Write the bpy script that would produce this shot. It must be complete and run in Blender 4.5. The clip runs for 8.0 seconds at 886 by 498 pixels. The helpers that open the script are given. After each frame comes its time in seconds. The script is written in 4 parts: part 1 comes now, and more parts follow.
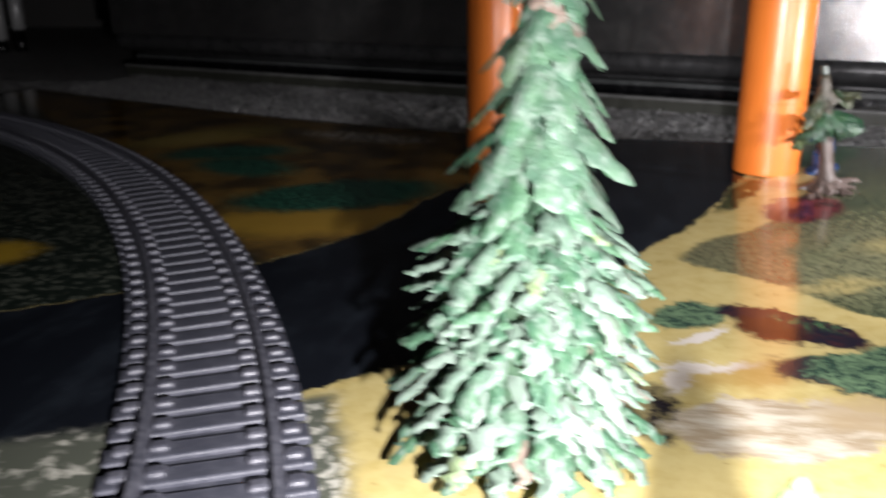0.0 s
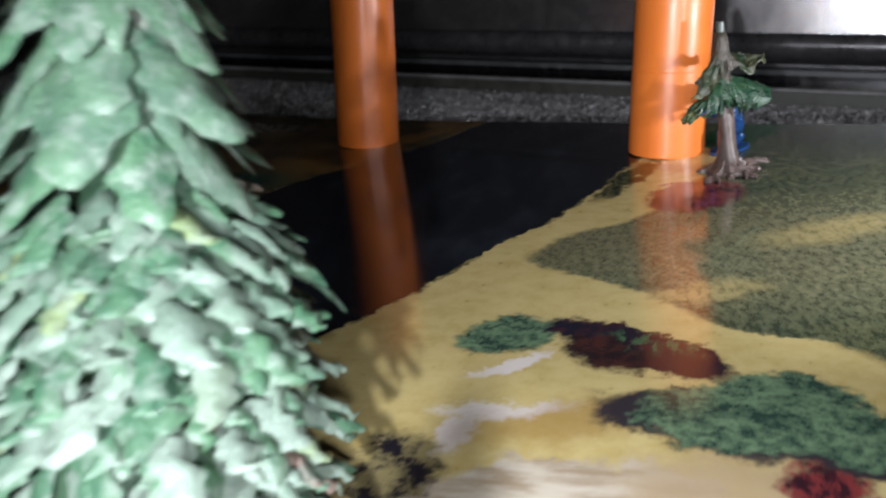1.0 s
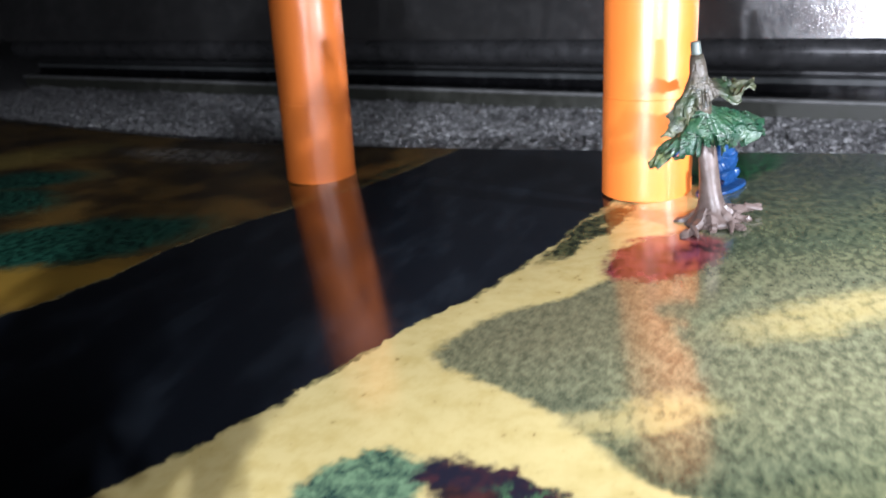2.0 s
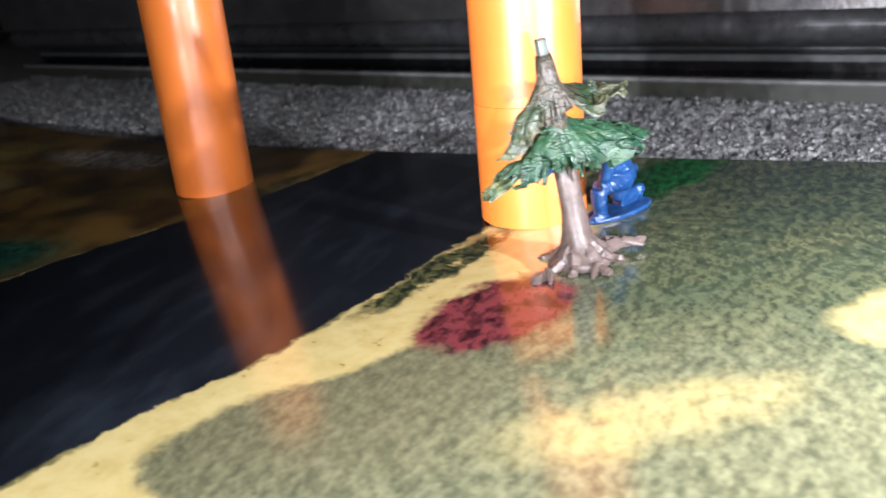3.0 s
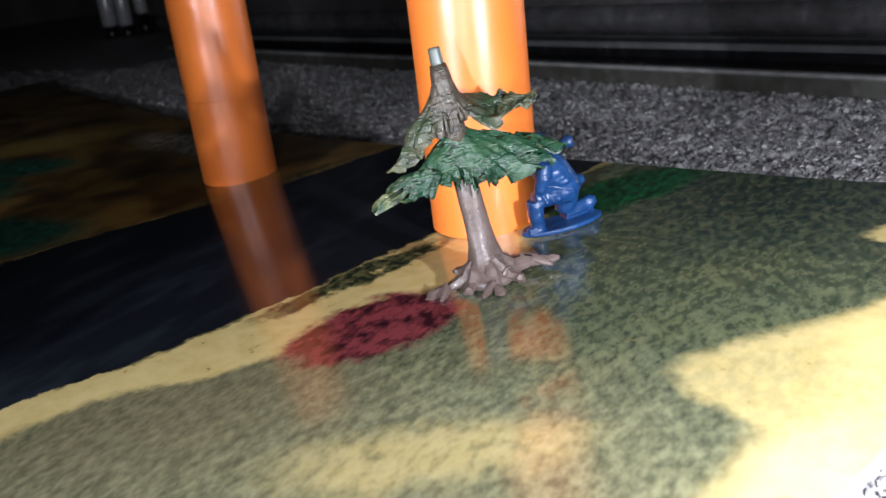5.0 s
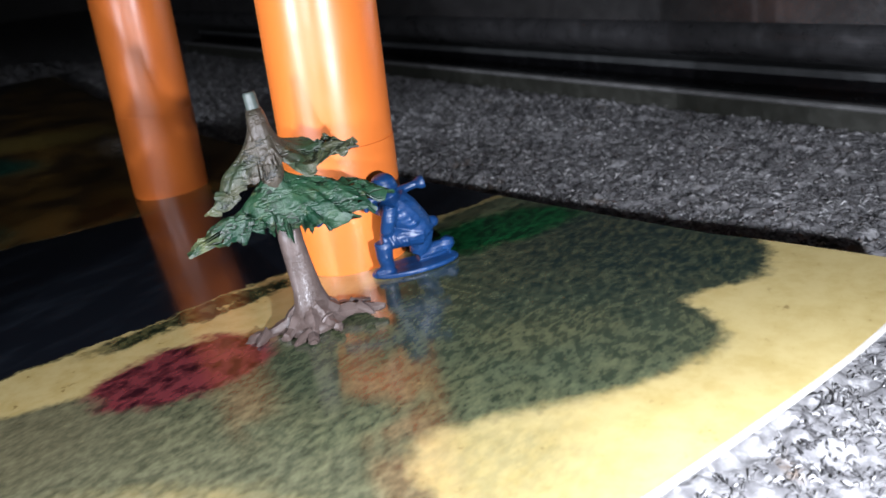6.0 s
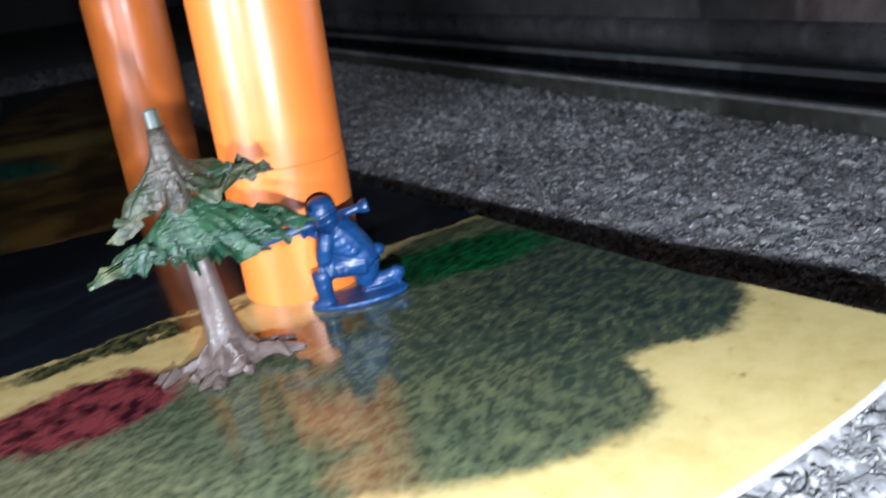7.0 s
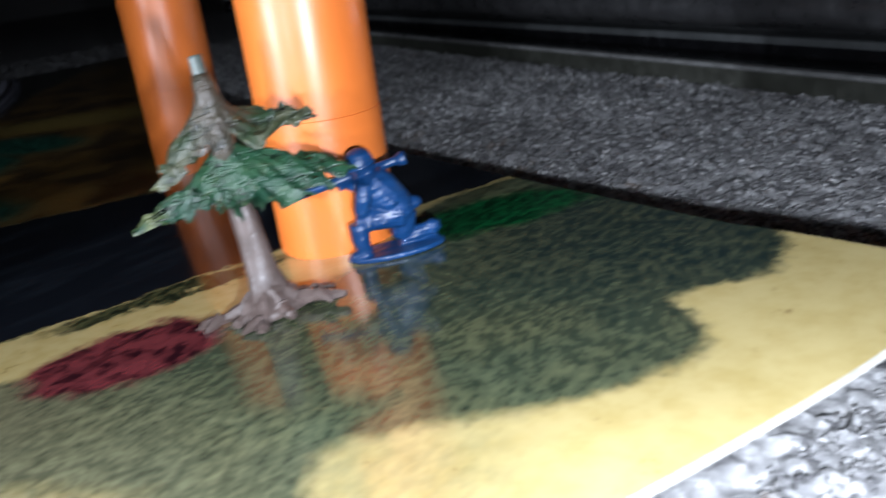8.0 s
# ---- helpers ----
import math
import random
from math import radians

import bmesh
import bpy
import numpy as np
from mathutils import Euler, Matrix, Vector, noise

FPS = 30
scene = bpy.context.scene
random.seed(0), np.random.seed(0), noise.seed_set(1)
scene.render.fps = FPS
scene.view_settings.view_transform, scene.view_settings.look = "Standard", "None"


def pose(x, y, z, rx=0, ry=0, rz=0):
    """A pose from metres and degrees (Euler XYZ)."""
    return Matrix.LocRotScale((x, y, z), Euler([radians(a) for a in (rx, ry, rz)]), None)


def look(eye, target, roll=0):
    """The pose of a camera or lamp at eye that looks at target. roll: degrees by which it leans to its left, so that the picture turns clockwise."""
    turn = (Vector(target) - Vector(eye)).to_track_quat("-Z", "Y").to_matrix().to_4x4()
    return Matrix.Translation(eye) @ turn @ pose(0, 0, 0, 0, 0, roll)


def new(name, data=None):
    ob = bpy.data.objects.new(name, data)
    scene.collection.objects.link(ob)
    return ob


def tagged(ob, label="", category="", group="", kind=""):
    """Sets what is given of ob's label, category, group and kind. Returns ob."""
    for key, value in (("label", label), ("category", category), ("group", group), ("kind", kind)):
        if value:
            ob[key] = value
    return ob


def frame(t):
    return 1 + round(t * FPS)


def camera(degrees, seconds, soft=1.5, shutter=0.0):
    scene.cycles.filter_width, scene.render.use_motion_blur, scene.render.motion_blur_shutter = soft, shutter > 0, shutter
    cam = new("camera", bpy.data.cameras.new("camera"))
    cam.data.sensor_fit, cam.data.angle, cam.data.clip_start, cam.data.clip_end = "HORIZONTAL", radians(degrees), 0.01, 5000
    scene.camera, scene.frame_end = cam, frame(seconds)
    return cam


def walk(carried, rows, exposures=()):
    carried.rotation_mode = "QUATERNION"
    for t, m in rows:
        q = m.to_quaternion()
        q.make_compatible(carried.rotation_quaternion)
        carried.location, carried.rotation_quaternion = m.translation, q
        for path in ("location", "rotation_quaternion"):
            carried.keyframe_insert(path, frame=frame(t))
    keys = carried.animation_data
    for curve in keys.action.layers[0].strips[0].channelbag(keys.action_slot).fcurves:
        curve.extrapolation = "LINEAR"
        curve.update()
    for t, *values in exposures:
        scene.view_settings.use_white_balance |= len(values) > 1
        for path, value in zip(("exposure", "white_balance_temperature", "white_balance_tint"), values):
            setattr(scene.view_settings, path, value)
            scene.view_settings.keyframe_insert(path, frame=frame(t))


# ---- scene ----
# ---- camera ----
cam = camera(56.06, 8.0, soft=1.5, shutter=0.35)
PATH = [
    (0.0, pose(-0.0801, -0.6377, 0.1406, 71.57, 0.70, 14.27)),
    (0.1, pose(-0.0710, -0.6289, 0.1347, 71.46, 0.71, 12.93)),
    (0.2, pose(-0.0621, -0.6199, 0.1290, 71.95, 0.96, 12.37)),
    (0.3, pose(-0.0538, -0.6105, 0.1238, 72.33, 0.99, 11.40)),
    (0.4, pose(-0.0461, -0.6006, 0.1194, 72.32, 1.04, 10.84)),
    (0.5, pose(-0.0393, -0.5899, 0.1160, 72.31, 1.26, 11.24)),
    (0.6, pose(-0.0336, -0.5784, 0.1137, 71.90, 1.41, 11.67)),
    (0.8, pose(-0.0253, -0.5542, 0.1113, 71.40, 1.68, 12.61)),
    (0.9, pose(-0.0223, -0.5421, 0.1103, 71.31, 1.68, 12.93)),
    (1.0, pose(-0.0200, -0.5305, 0.1089, 71.66, 1.38, 12.75)),
    (1.1, pose(-0.0181, -0.5197, 0.1068, 71.73, 1.02, 12.67)),
    (1.2, pose(-0.0162, -0.5098, 0.1044, 71.22, 0.78, 13.00)),
    (1.3, pose(-0.0137, -0.5006, 0.1020, 71.55, 0.66, 13.56)),
    (1.4, pose(-0.0102, -0.4923, 0.1003, 71.95, 0.56, 13.91)),
    (1.5, pose(-0.0052, -0.4848, 0.0996, 72.14, 0.52, 13.98)),
    (1.6, pose(0.0015, -0.4778, 0.1024, 71.55, 0.75, 13.80)),
    (1.7, pose(0.0081, -0.4703, 0.1069, 71.66, 1.47, 14.46)),
    (2.8, pose(0.0615, -0.3487, 0.1200, 70.08, 4.40, 17.91)),
    (2.9, pose(0.0776, -0.3434, 0.1173, 70.07, 4.85, 19.16)),
    (3.0, pose(0.0940, -0.3386, 0.1146, 69.78, 5.09, 20.43)),
    (3.1, pose(0.1071, -0.3330, 0.1147, 69.37, 5.66, 22.29)),
    (3.2, pose(0.1169, -0.3266, 0.1149, 69.07, 5.81, 22.73)),
    (3.3, pose(0.1242, -0.3198, 0.1153, 68.63, 6.25, 23.84)),
    (3.4, pose(0.1298, -0.3129, 0.1159, 68.58, 6.46, 24.43)),
    (3.5, pose(0.1345, -0.3063, 0.1167, 69.12, 6.64, 25.30)),
    (3.6, pose(0.1390, -0.3004, 0.1177, 69.60, 6.74, 26.41)),
    (3.7, pose(0.1434, -0.2953, 0.1187, 69.08, 6.44, 26.82)),
    (3.8, pose(0.1474, -0.2914, 0.1196, 68.77, 6.12, 27.38)),
    (3.9, pose(0.1510, -0.2889, 0.1202, 68.75, 5.93, 28.27)),
    (4.0, pose(0.1540, -0.2880, 0.1205, 69.18, 5.85, 29.31)),
    (4.1, pose(0.1564, -0.2880, 0.1204, 68.77, 5.43, 29.13)),
    (5.3, pose(0.1941, -0.2884, 0.1107, 69.41, 6.21, 33.42)),
    (5.5, pose(0.2117, -0.2727, 0.1086, 69.06, 5.52, 33.80)),
    (5.6, pose(0.2187, -0.2628, 0.1101, 69.06, 5.44, 34.29)),
    (5.7, pose(0.2242, -0.2544, 0.1137, 68.97, 5.42, 34.72)),
    (5.8, pose(0.2284, -0.2471, 0.1179, 68.49, 5.45, 35.12)),
    (5.9, pose(0.2317, -0.2405, 0.1215, 68.87, 5.54, 35.51)),
    (6.0, pose(0.2345, -0.2342, 0.1230, 69.14, 5.79, 36.30)),
    (6.1, pose(0.2372, -0.2279, 0.1222, 68.57, 6.19, 37.46)),
    (6.2, pose(0.2396, -0.2216, 0.1203, 68.49, 6.40, 38.13)),
    (6.3, pose(0.2418, -0.2152, 0.1181, 69.20, 6.59, 38.82)),
    (6.4, pose(0.2436, -0.2088, 0.1162, 69.00, 6.61, 39.21)),
    (6.5, pose(0.2450, -0.2025, 0.1154, 68.88, 6.51, 39.43)),
    (6.6, pose(0.2459, -0.1963, 0.1157, 68.63, 6.46, 39.99)),
    (6.7, pose(0.2466, -0.1903, 0.1164, 68.44, 6.63, 41.19)),
    (6.8, pose(0.2474, -0.1847, 0.1173, 68.56, 6.85, 42.41)),
    (6.9, pose(0.2486, -0.1796, 0.1180, 68.56, 6.73, 42.44)),
    (7.0, pose(0.2506, -0.1752, 0.1183, 69.37, 6.70, 42.29)),
    (7.1, pose(0.2535, -0.1716, 0.1178, 70.37, 6.87, 42.24)),
    (7.2, pose(0.2568, -0.1688, 0.1164, 70.77, 7.27, 42.63)),
    (7.3, pose(0.2599, -0.1668, 0.1146, 70.94, 7.45, 42.46)),
    (7.4, pose(0.2623, -0.1656, 0.1127, 70.58, 7.52, 42.11)),
    (7.5, pose(0.2632, -0.1652, 0.1109, 69.85, 7.63, 42.22)),
    (7.6, pose(0.2623, -0.1665, 0.1096, 70.36, 7.29, 41.48)),
    (7.7, pose(0.2598, -0.1699, 0.1088, 70.36, 7.16, 41.60)),
    (7.8, pose(0.2562, -0.1750, 0.1082, 69.85, 6.96, 41.76)),
    (7.9, pose(0.2518, -0.1811, 0.1079, 69.35, 6.69, 41.90)),
    (8.0, pose(0.2470, -0.1878, 0.1077, 68.85, 6.72, 42.88)),
]
EXPOSURES = [(0.0, 0.22, 6900, 15), (0.5, -0.33, 7100, 18), (1.0, -0.33, 6450, 14), (1.5, 0.32, 6000, 14), (3.0, 1.25, 6350, 15), (3.5, 1.03, 6400, 16), (4.0, 1.05, 6400, 15), (5.5, 0.08, 6200, 16), (6.0, 0.17, 6150, 15), (6.5, 0.27, 5980, 12), (7.0, 0.50, 5860, 10), (7.5, 0.53, 5900, 11), (8.0, 0.12, 5880, 11)]
cam.data.dof.use_dof, cam.data.dof.focus_distance, cam.data.dof.aperture_fstop = True, 0.30, 18.0
walk(cam, PATH, EXPOSURES)

# ---- light: a dark room lit by the small lamp of a phone ----
world = bpy.data.worlds.new("dark_room")
scene.world = world
world.use_nodes = True
world.node_tree.nodes["Background"].inputs[0].default_value = (0.6, 0.7, 1.0, 1)
world.node_tree.nodes["Background"].inputs[1].default_value = 0.002


def phone_light(name, eye, target, watts, cone):
    data = bpy.data.lights.new(name, "SPOT")
    data.shadow_soft_size, data.energy, data.color = 0.004, watts, (0.935, 0.97, 1.03)
    data.spot_size, data.spot_blend = radians(cone), 1.0
    lamp = new(name, data)
    lamp.matrix_world = look(eye, target)
    return lamp


phone_light("phone_light", (-0.048, -0.607, 0.096), (-0.135, -0.330, 0.002), 11.0, 116)
phone_light("phone_light", (-0.014, -0.528, 0.084), (-0.072, -0.220, -0.020), 2.7, 97)
phone_light("phone_light", (0.133, -0.307, 0.094), (0.000, -0.075, -0.015), 1.7, 105)
phone_light("phone_light", (0.258, -0.172, 0.083), (0.166, -0.046, -0.024), 5.2, 150)


# ---- materials ----
class Nodes:
    """A short way to write node trees."""

    def __init__(self, name):
        self.mat = bpy.data.materials.new(name)
        self.mat.use_nodes = True
        self.tree = self.mat.node_tree
        self.bsdf = self.tree.nodes["Principled BSDF"]
        self.place = self.tree.nodes.new("ShaderNodeTexCoord").outputs["Object"]

    def node(self, kind, **values):
        n = self.tree.nodes.new(kind)
        for key, value in values.items():
            setattr(n, key, value)
        return n

    def put(self, value, socket):
        if isinstance(value, bpy.types.NodeSocket):
            self.tree.links.new(value, socket)
        elif value is not None:
            socket.default_value = (*value, 1) if isinstance(value, tuple) and len(value) == 3 and socket.type == "RGBA" else value

    def math(self, op, a, b=0.0, c=0.0):
        n = self.node("ShaderNodeMath", operation=op)
        for value, socket in zip((a, b, c), n.inputs):
            self.put(value, socket)
        return n.outputs[0]

    def vec(self, op, a, b=(0, 0, 0)):
        n = self.node("ShaderNodeVectorMath", operation=op)
        self.put(a, n.inputs[0])
        self.put(b, n.inputs[1])
        return n.outputs["Value"] if op == "LENGTH" else n.outputs[0]

    def scaled(self, v, s):
        n = self.node("ShaderNodeVectorMath", operation="SCALE")
        self.put(v, n.inputs[0])
        self.put(s, n.inputs["Scale"])
        return n.outputs[0]

    def noise(self, scale, detail=3.0, rough=0.55, at=None, colour=False):
        n = self.node("ShaderNodeTexNoise")
        self.put(at or self.place, n.inputs["Vector"])
        n.inputs["Scale"].default_value, n.inputs["Detail"].default_value, n.inputs["Roughness"].default_value = scale, detail, rough
        return n.outputs["Color" if colour else "Fac"]

    def cells(self, scale, at=None, feature="F1", out="Distance"):
        n = self.node("ShaderNodeTexVoronoi", feature=feature)
        self.put(at or self.place, n.inputs["Vector"])
        n.inputs["Scale"].default_value = scale
        return n.outputs[out]

    def step(self, value, lo, hi, a=0.0, b=1.0):
        n = self.node("ShaderNodeMapRange", interpolation_type="SMOOTHSTEP")
        for v, socket in zip((value, lo, hi, a, b), n.inputs):
            self.put(v, socket)
        return n.outputs[0]

    def mix(self, fac, a, b, blend="MIX"):
        n = self.node("ShaderNodeMix", data_type="RGBA", blend_type=blend)
        self.put(fac, n.inputs["Factor"])
        self.put(a, n.inputs[6])
        self.put(b, n.inputs[7])
        return n.outputs[2]

    def bump(self, height, strength=0.3, distance=0.001):
        n = self.node("ShaderNodeBump")
        n.inputs["Strength"].default_value, n.inputs["Distance"].default_value = strength, distance
        self.put(height, n.inputs["Height"])
        self.put(n.outputs[0], self.bsdf.inputs["Normal"])

    def set(self, colour=None, rough=None, metal=None, **more):
        for key, value in (("Base Color", colour), ("Roughness", rough), ("Metallic", metal)):
            if value is not None:
                self.put(value, self.bsdf.inputs[key])
        for key, value in more.items():
            self.put(value, self.bsdf.inputs[key])
        return self.mat


def plastic(name, colour, dark, rough=0.35, scale=90.0, bump=0.15):
    """Moulded or painted plastic: two tones in patches, faint scuffs."""
    n = Nodes(name)
    patch = n.step(n.noise(scale, 4.0), 0.38, 0.66)
    scuff = n.noise(scale * 9, 2.0)
    n.bump(n.noise(scale * 6, 3.0), bump, 0.0006)
    return n.set(n.mix(patch, colour, dark), n.step(scuff, 0.3, 0.7, rough * 0.8, min(rough * 1.3, 1.0)))


def pipe_orange():
    n = Nodes("orange_pipe_plastic")
    cloud = n.step(n.noise(14.0, 3.0), 0.35, 0.7)
    fine = n.noise(400.0, 2.0)
    n.bump(fine, 0.03, 0.0003)
    return n.set(n.mix(cloud, (0.80, 0.205, 0.033), (0.74, 0.178, 0.027)), n.step(n.noise(60.0, 4.0), 0.3, 0.75, 0.32, 0.42), **{"Specular IOR Level": 0.75})


def moulded_blue():
    """Moulded figure plastic with cast cloth folds."""
    n = Nodes("blue_figure_plastic")
    folds = n.noise(130.0, 1.5, 0.45, n.vec("MULTIPLY", n.place, (1.0, 1.0, 2.6)))
    n.bump(n.math("ADD", folds, n.math("MULTIPLY", n.noise(1100.0, 2.0), 0.05)), 0.75, 0.0018)
    return n.set(n.mix(n.step(n.noise(90.0, 3.0), 0.35, 0.7), (0.0055, 0.035, 0.118), (0.009, 0.048, 0.150)), 0.38)


def mat_print():
    """The printed picture of the play mat: river, sand, grass, bushes and rocks under a clear film."""
    n = Nodes("printed_play_mat")
    flat = n.vec("MULTIPLY", n.place, (1, 1, 0))
    wob = n.vec("SUBTRACT", n.noise(45.0, 4.0, 0.6, flat, True), (0.5, 0.5, 0.5))
    rag = n.vec("SUBTRACT", n.noise(230.0, 3.0, 0.6, flat, True), (0.5, 0.5, 0.5))
    soft = n.vec("ADD", flat, n.scaled(wob, 0.022))
    at = n.vec("MULTIPLY", n.vec("ADD", soft, n.scaled(rag, 0.009)), (1, 1, 0))
    xyz = n.node("ShaderNodeSeparateXYZ")
    edge_at = n.vec("ADD", n.vec("ADD", flat, n.scaled(wob, 0.012)), n.scaled(rag, 0.006))
    n.put(edge_at, xyz.inputs[0])
    x, y = xyz.outputs[0], xyz.outputs[1]

    def bank(points):
        """x of a river bank as a smooth curve over y."""
        c = n.node("ShaderNodeFloatCurve")
        curve = c.mapping.curves[0]
        pairs = [((py + 0.5) / 0.8, (px + 0.7) / 0.9) for py, px in points]
        curve.points[0].location, curve.points[1].location = pairs[0], pairs[-1]
        for p in pairs[1:-1]:
            curve.points.new(*p)
        c.mapping.update()
        n.put(n.math("MULTIPLY", n.math("ADD", y, 0.5), 1 / 0.8), c.inputs["Value"])
        return n.math("SUBTRACT", n.math("MULTIPLY", c.outputs[0], 0.9), 0.7)

    def blob(cx, cy, rx, ry, turn=0.0, blur=0.18, where=at):
        m = n.node("ShaderNodeMapping", vector_type="TEXTURE")
        n.put(where, m.inputs["Vector"])
        m.inputs["Location"].default_value = (cx, cy, 0)
        m.inputs["Rotation"].default_value = (0, 0, radians(turn))
        m.inputs["Scale"].default_value = (rx, ry, 1)
        return n.step(n.vec("LENGTH", m.outputs[0]), 1 + blur, 1 - blur)

    def either(*masks):
        out = masks[0]
        for m in masks[1:]:
            out = n.math("MAXIMUM", out, m)
        return out

    near_bank = bank([(-0.5, -0.34), (-0.43, -0.27), (-0.358, -0.199), (-0.309, -0.153), (-0.248, -0.114), (-0.182, -0.083), (-0.112, -0.048), (-0.05, -0.027), (-0.012, -0.015), (0.09, 0.026), (0.3, 0.11)])
    far_bank = bank([(-0.5, -0.66), (-0.322, -0.386), (-0.223, -0.290), (-0.13, -0.246), (-0.067, -0.234), (0.006, -0.193), (0.043, -0.168), (0.126, -0.134), (0.3, -0.07)])
    to_near = n.math("SUBTRACT", near_bank, x)
    to_far = n.math("SUBTRACT", x, far_bank)
    river = n.math("MULTIPLY", n.step(to_near, -0.0008, 0.0012), n.step(to_far, -0.0015, 0.003))
    left = n.step(to_far, 0.002, -0.002)

    fine = n.noise(700.0, 3.0, 0.6, flat)
    lay = n.node("ShaderNodeMapping")
    n.put(flat, lay.inputs["Vector"])
    lay.inputs["Rotation"].default_value, lay.inputs["Scale"].default_value = (0, 0, radians(35)), (1.0, 0.55, 1.0)
    strokes = lay.outputs[0]
    blade = n.noise(270.0, 3.5, 0.60, strokes)
    tuft = n.noise(120.0, 4.0, 0.65, flat)
    broad = n.noise(22.0, 3.0, 0.5, flat)

    sand = n.mix(n.step(tuft, 0.35, 0.7), (0.49, 0.398, 0.172), (0.42, 0.328, 0.120))
    sand = n.mix(n.step(broad, 0.35, 0.75, 0.0, 0.55), sand, (0.57, 0.470, 0.210))
    sand = n.mix(n.step(n.math("MULTIPLY", tuft, n.noise(300.0, 2.0, 0.5, soft)), 0.37, 0.47, 0.0, 0.6), sand, (0.16, 0.10, 0.035))
    picture = n.mix(n.step(fine, 0.62, 0.75, 0.0, 0.35), sand, (0.30, 0.20, 0.06))

    # grass
    blade_fine = n.math("ADD", n.math("MULTIPLY", blade, 0.6), n.math("MULTIPLY", n.noise(560.0, 3.0, 0.65, strokes), 0.4))
    grass_tone = n.mix(n.step(blade_fine, 0.33, 0.68), (0.026, 0.036, 0.020), (0.138, 0.148, 0.074))
    grass_tone = n.mix(n.step(n.noise(30.0, 2.5, 0.5, flat), 0.36, 0.68, 0.0, 0.55), grass_tone, n.mix(n.step(blade_fine, 0.33, 0.68), (0.014, 0.027, 0.019), (0.070, 0.098, 0.060)))
    # paler foreground grass: glare of the near lamp put into the print colour
    grass_tone = n.mix(n.math("MULTIPLY", blob(0.055, -0.175, 0.125, 0.062, 8, 0.6), 0.55), grass_tone, n.mix(n.step(blade_fine, 0.33, 0.70), (0.110, 0.108, 0.060), (0.310, 0.292, 0.170)))
    grass_tone = n.mix(n.math("MULTIPLY", blob(-0.020, -0.160, 0.055, 0.034, 30, 0.6), 0.6), grass_tone, n.mix(n.step(blade_fine, 0.26, 0.76), (0.095, 0.085, 0.046), (0.190, 0.168, 0.092)))
    lobed = n.vec("MULTIPLY", n.vec("ADD", n.vec("ADD", flat, n.scaled(wob, 0.030)), n.scaled(rag, 0.007)), (1, 1, 0))
    east = bank([(-0.5, 0.10), (-0.26, 0.124), (-0.16, 0.136), (-0.135, 0.141), (-0.124, 0.143), (-0.116, 0.132), (-0.108, 0.121), (-0.099, 0.117), (-0.091, 0.122), (-0.083, 0.131), (-0.070, 0.143), (-0.050, 0.159), (-0.028, 0.165), (-0.014, 0.158), (-0.008, 0.147), (0.002, 0.150), (0.014, 0.162), (0.030, 0.161), (0.060, 0.149), (0.3, 0.10)])
    west = bank([(-0.5, 0.09), (-0.272, 0.050), (-0.258, 0.015), (-0.239, -0.003), (-0.221, -0.021), (-0.202, -0.050), (-0.192, -0.062), (-0.178, -0.060), (-0.155, -0.043), (-0.140, -0.023), (-0.121, -0.004), (-0.100, 0.014), (-0.070, 0.026), (-0.030, 0.032), (0.010, 0.026), (0.040, 0.012), (0.090, 0.030), (0.3, 0.10)])
    grass = n.math("MULTIPLY", n.step(n.math("SUBTRACT", east, x), n.step(y, -0.10, -0.04, -0.007, -0.003), n.step(y, -0.10, -0.04, 0.009, 0.005)), n.step(n.math("SUBTRACT", x, west), -0.004, 0.004))
    grass = n.math("MULTIPLY", grass, n.step(tuft, 0.20, 0.34, 0.6, 1.0))
    sparse = n.math("MULTIPLY", blob(0.136, -0.102, 0.030, 0.022, 20, 0.5), n.step(blade, 0.30, 0.70, 0.15, 0.50))
    picture = n.mix(n.math("MAXIMUM", grass, sparse), picture, grass_tone)
    spots = either(blob(0.068, -0.155, 0.034, 0.012, 28, 0.5), blob(0.008, -0.227, 0.022, 0.008, 20, 0.5), blob(0.028, -0.014, 0.014, 0.010, 40, 0.5))
    picture = n.mix(n.math("MULTIPLY", spots, n.step(blade, 0.2, 0.55, 0.15, 0.62)), picture, sand)
    # darker blue-green towards the far part of the grass
    far_dark = n.math("MULTIPLY", n.math("MULTIPLY", n.step(y, -0.075, 0.030, 0.0, 1.0), n.step(x, 0.03, 0.09)), grass)
    picture = n.mix(n.math("MULTIPLY", far_dark, n.step(blade_fine, 0.36, 0.64, 0.93, 0.45)), picture, (0.010, 0.021, 0.020))
    # fringe of weeds along the bank
    weeds = n.mix(n.step(n.noise(240.0, 4.0, 0.7, flat), 0.40, 0.62), (0.010, 0.014, 0.008), (0.085, 0.085, 0.034))
    fringe = n.math("MULTIPLY", blob(-0.022, -0.062, 0.045, 0.0078, 70, 0.25), n.step(n.noise(75.0, 3.0, 0.6, flat), 0.30, 0.42))
    rim = n.math("MULTIPLY", n.step(n.math("ADD", to_near, 0.0030), 0.0, 0.002), n.step(n.noise(38.0, 3.0, 0.6, flat), 0.42, 0.55, 0.0, 0.8))
    picture = n.mix(either(fringe, rim), picture, weeds)
    # red and bright green plants
    picture = n.mix(blob(0.012, -0.099, 0.031, 0.022, 66, 0.16, lobed), picture, n.mix(n.step(n.math("ADD", n.math("MULTIPLY", blade, 0.55), n.math("MULTIPLY", n.noise(85.0, 4.0, 0.6, flat), 0.5)), 0.40, 0.60), (0.022, 0.005, 0.008), (0.165, 0.032, 0.036)))
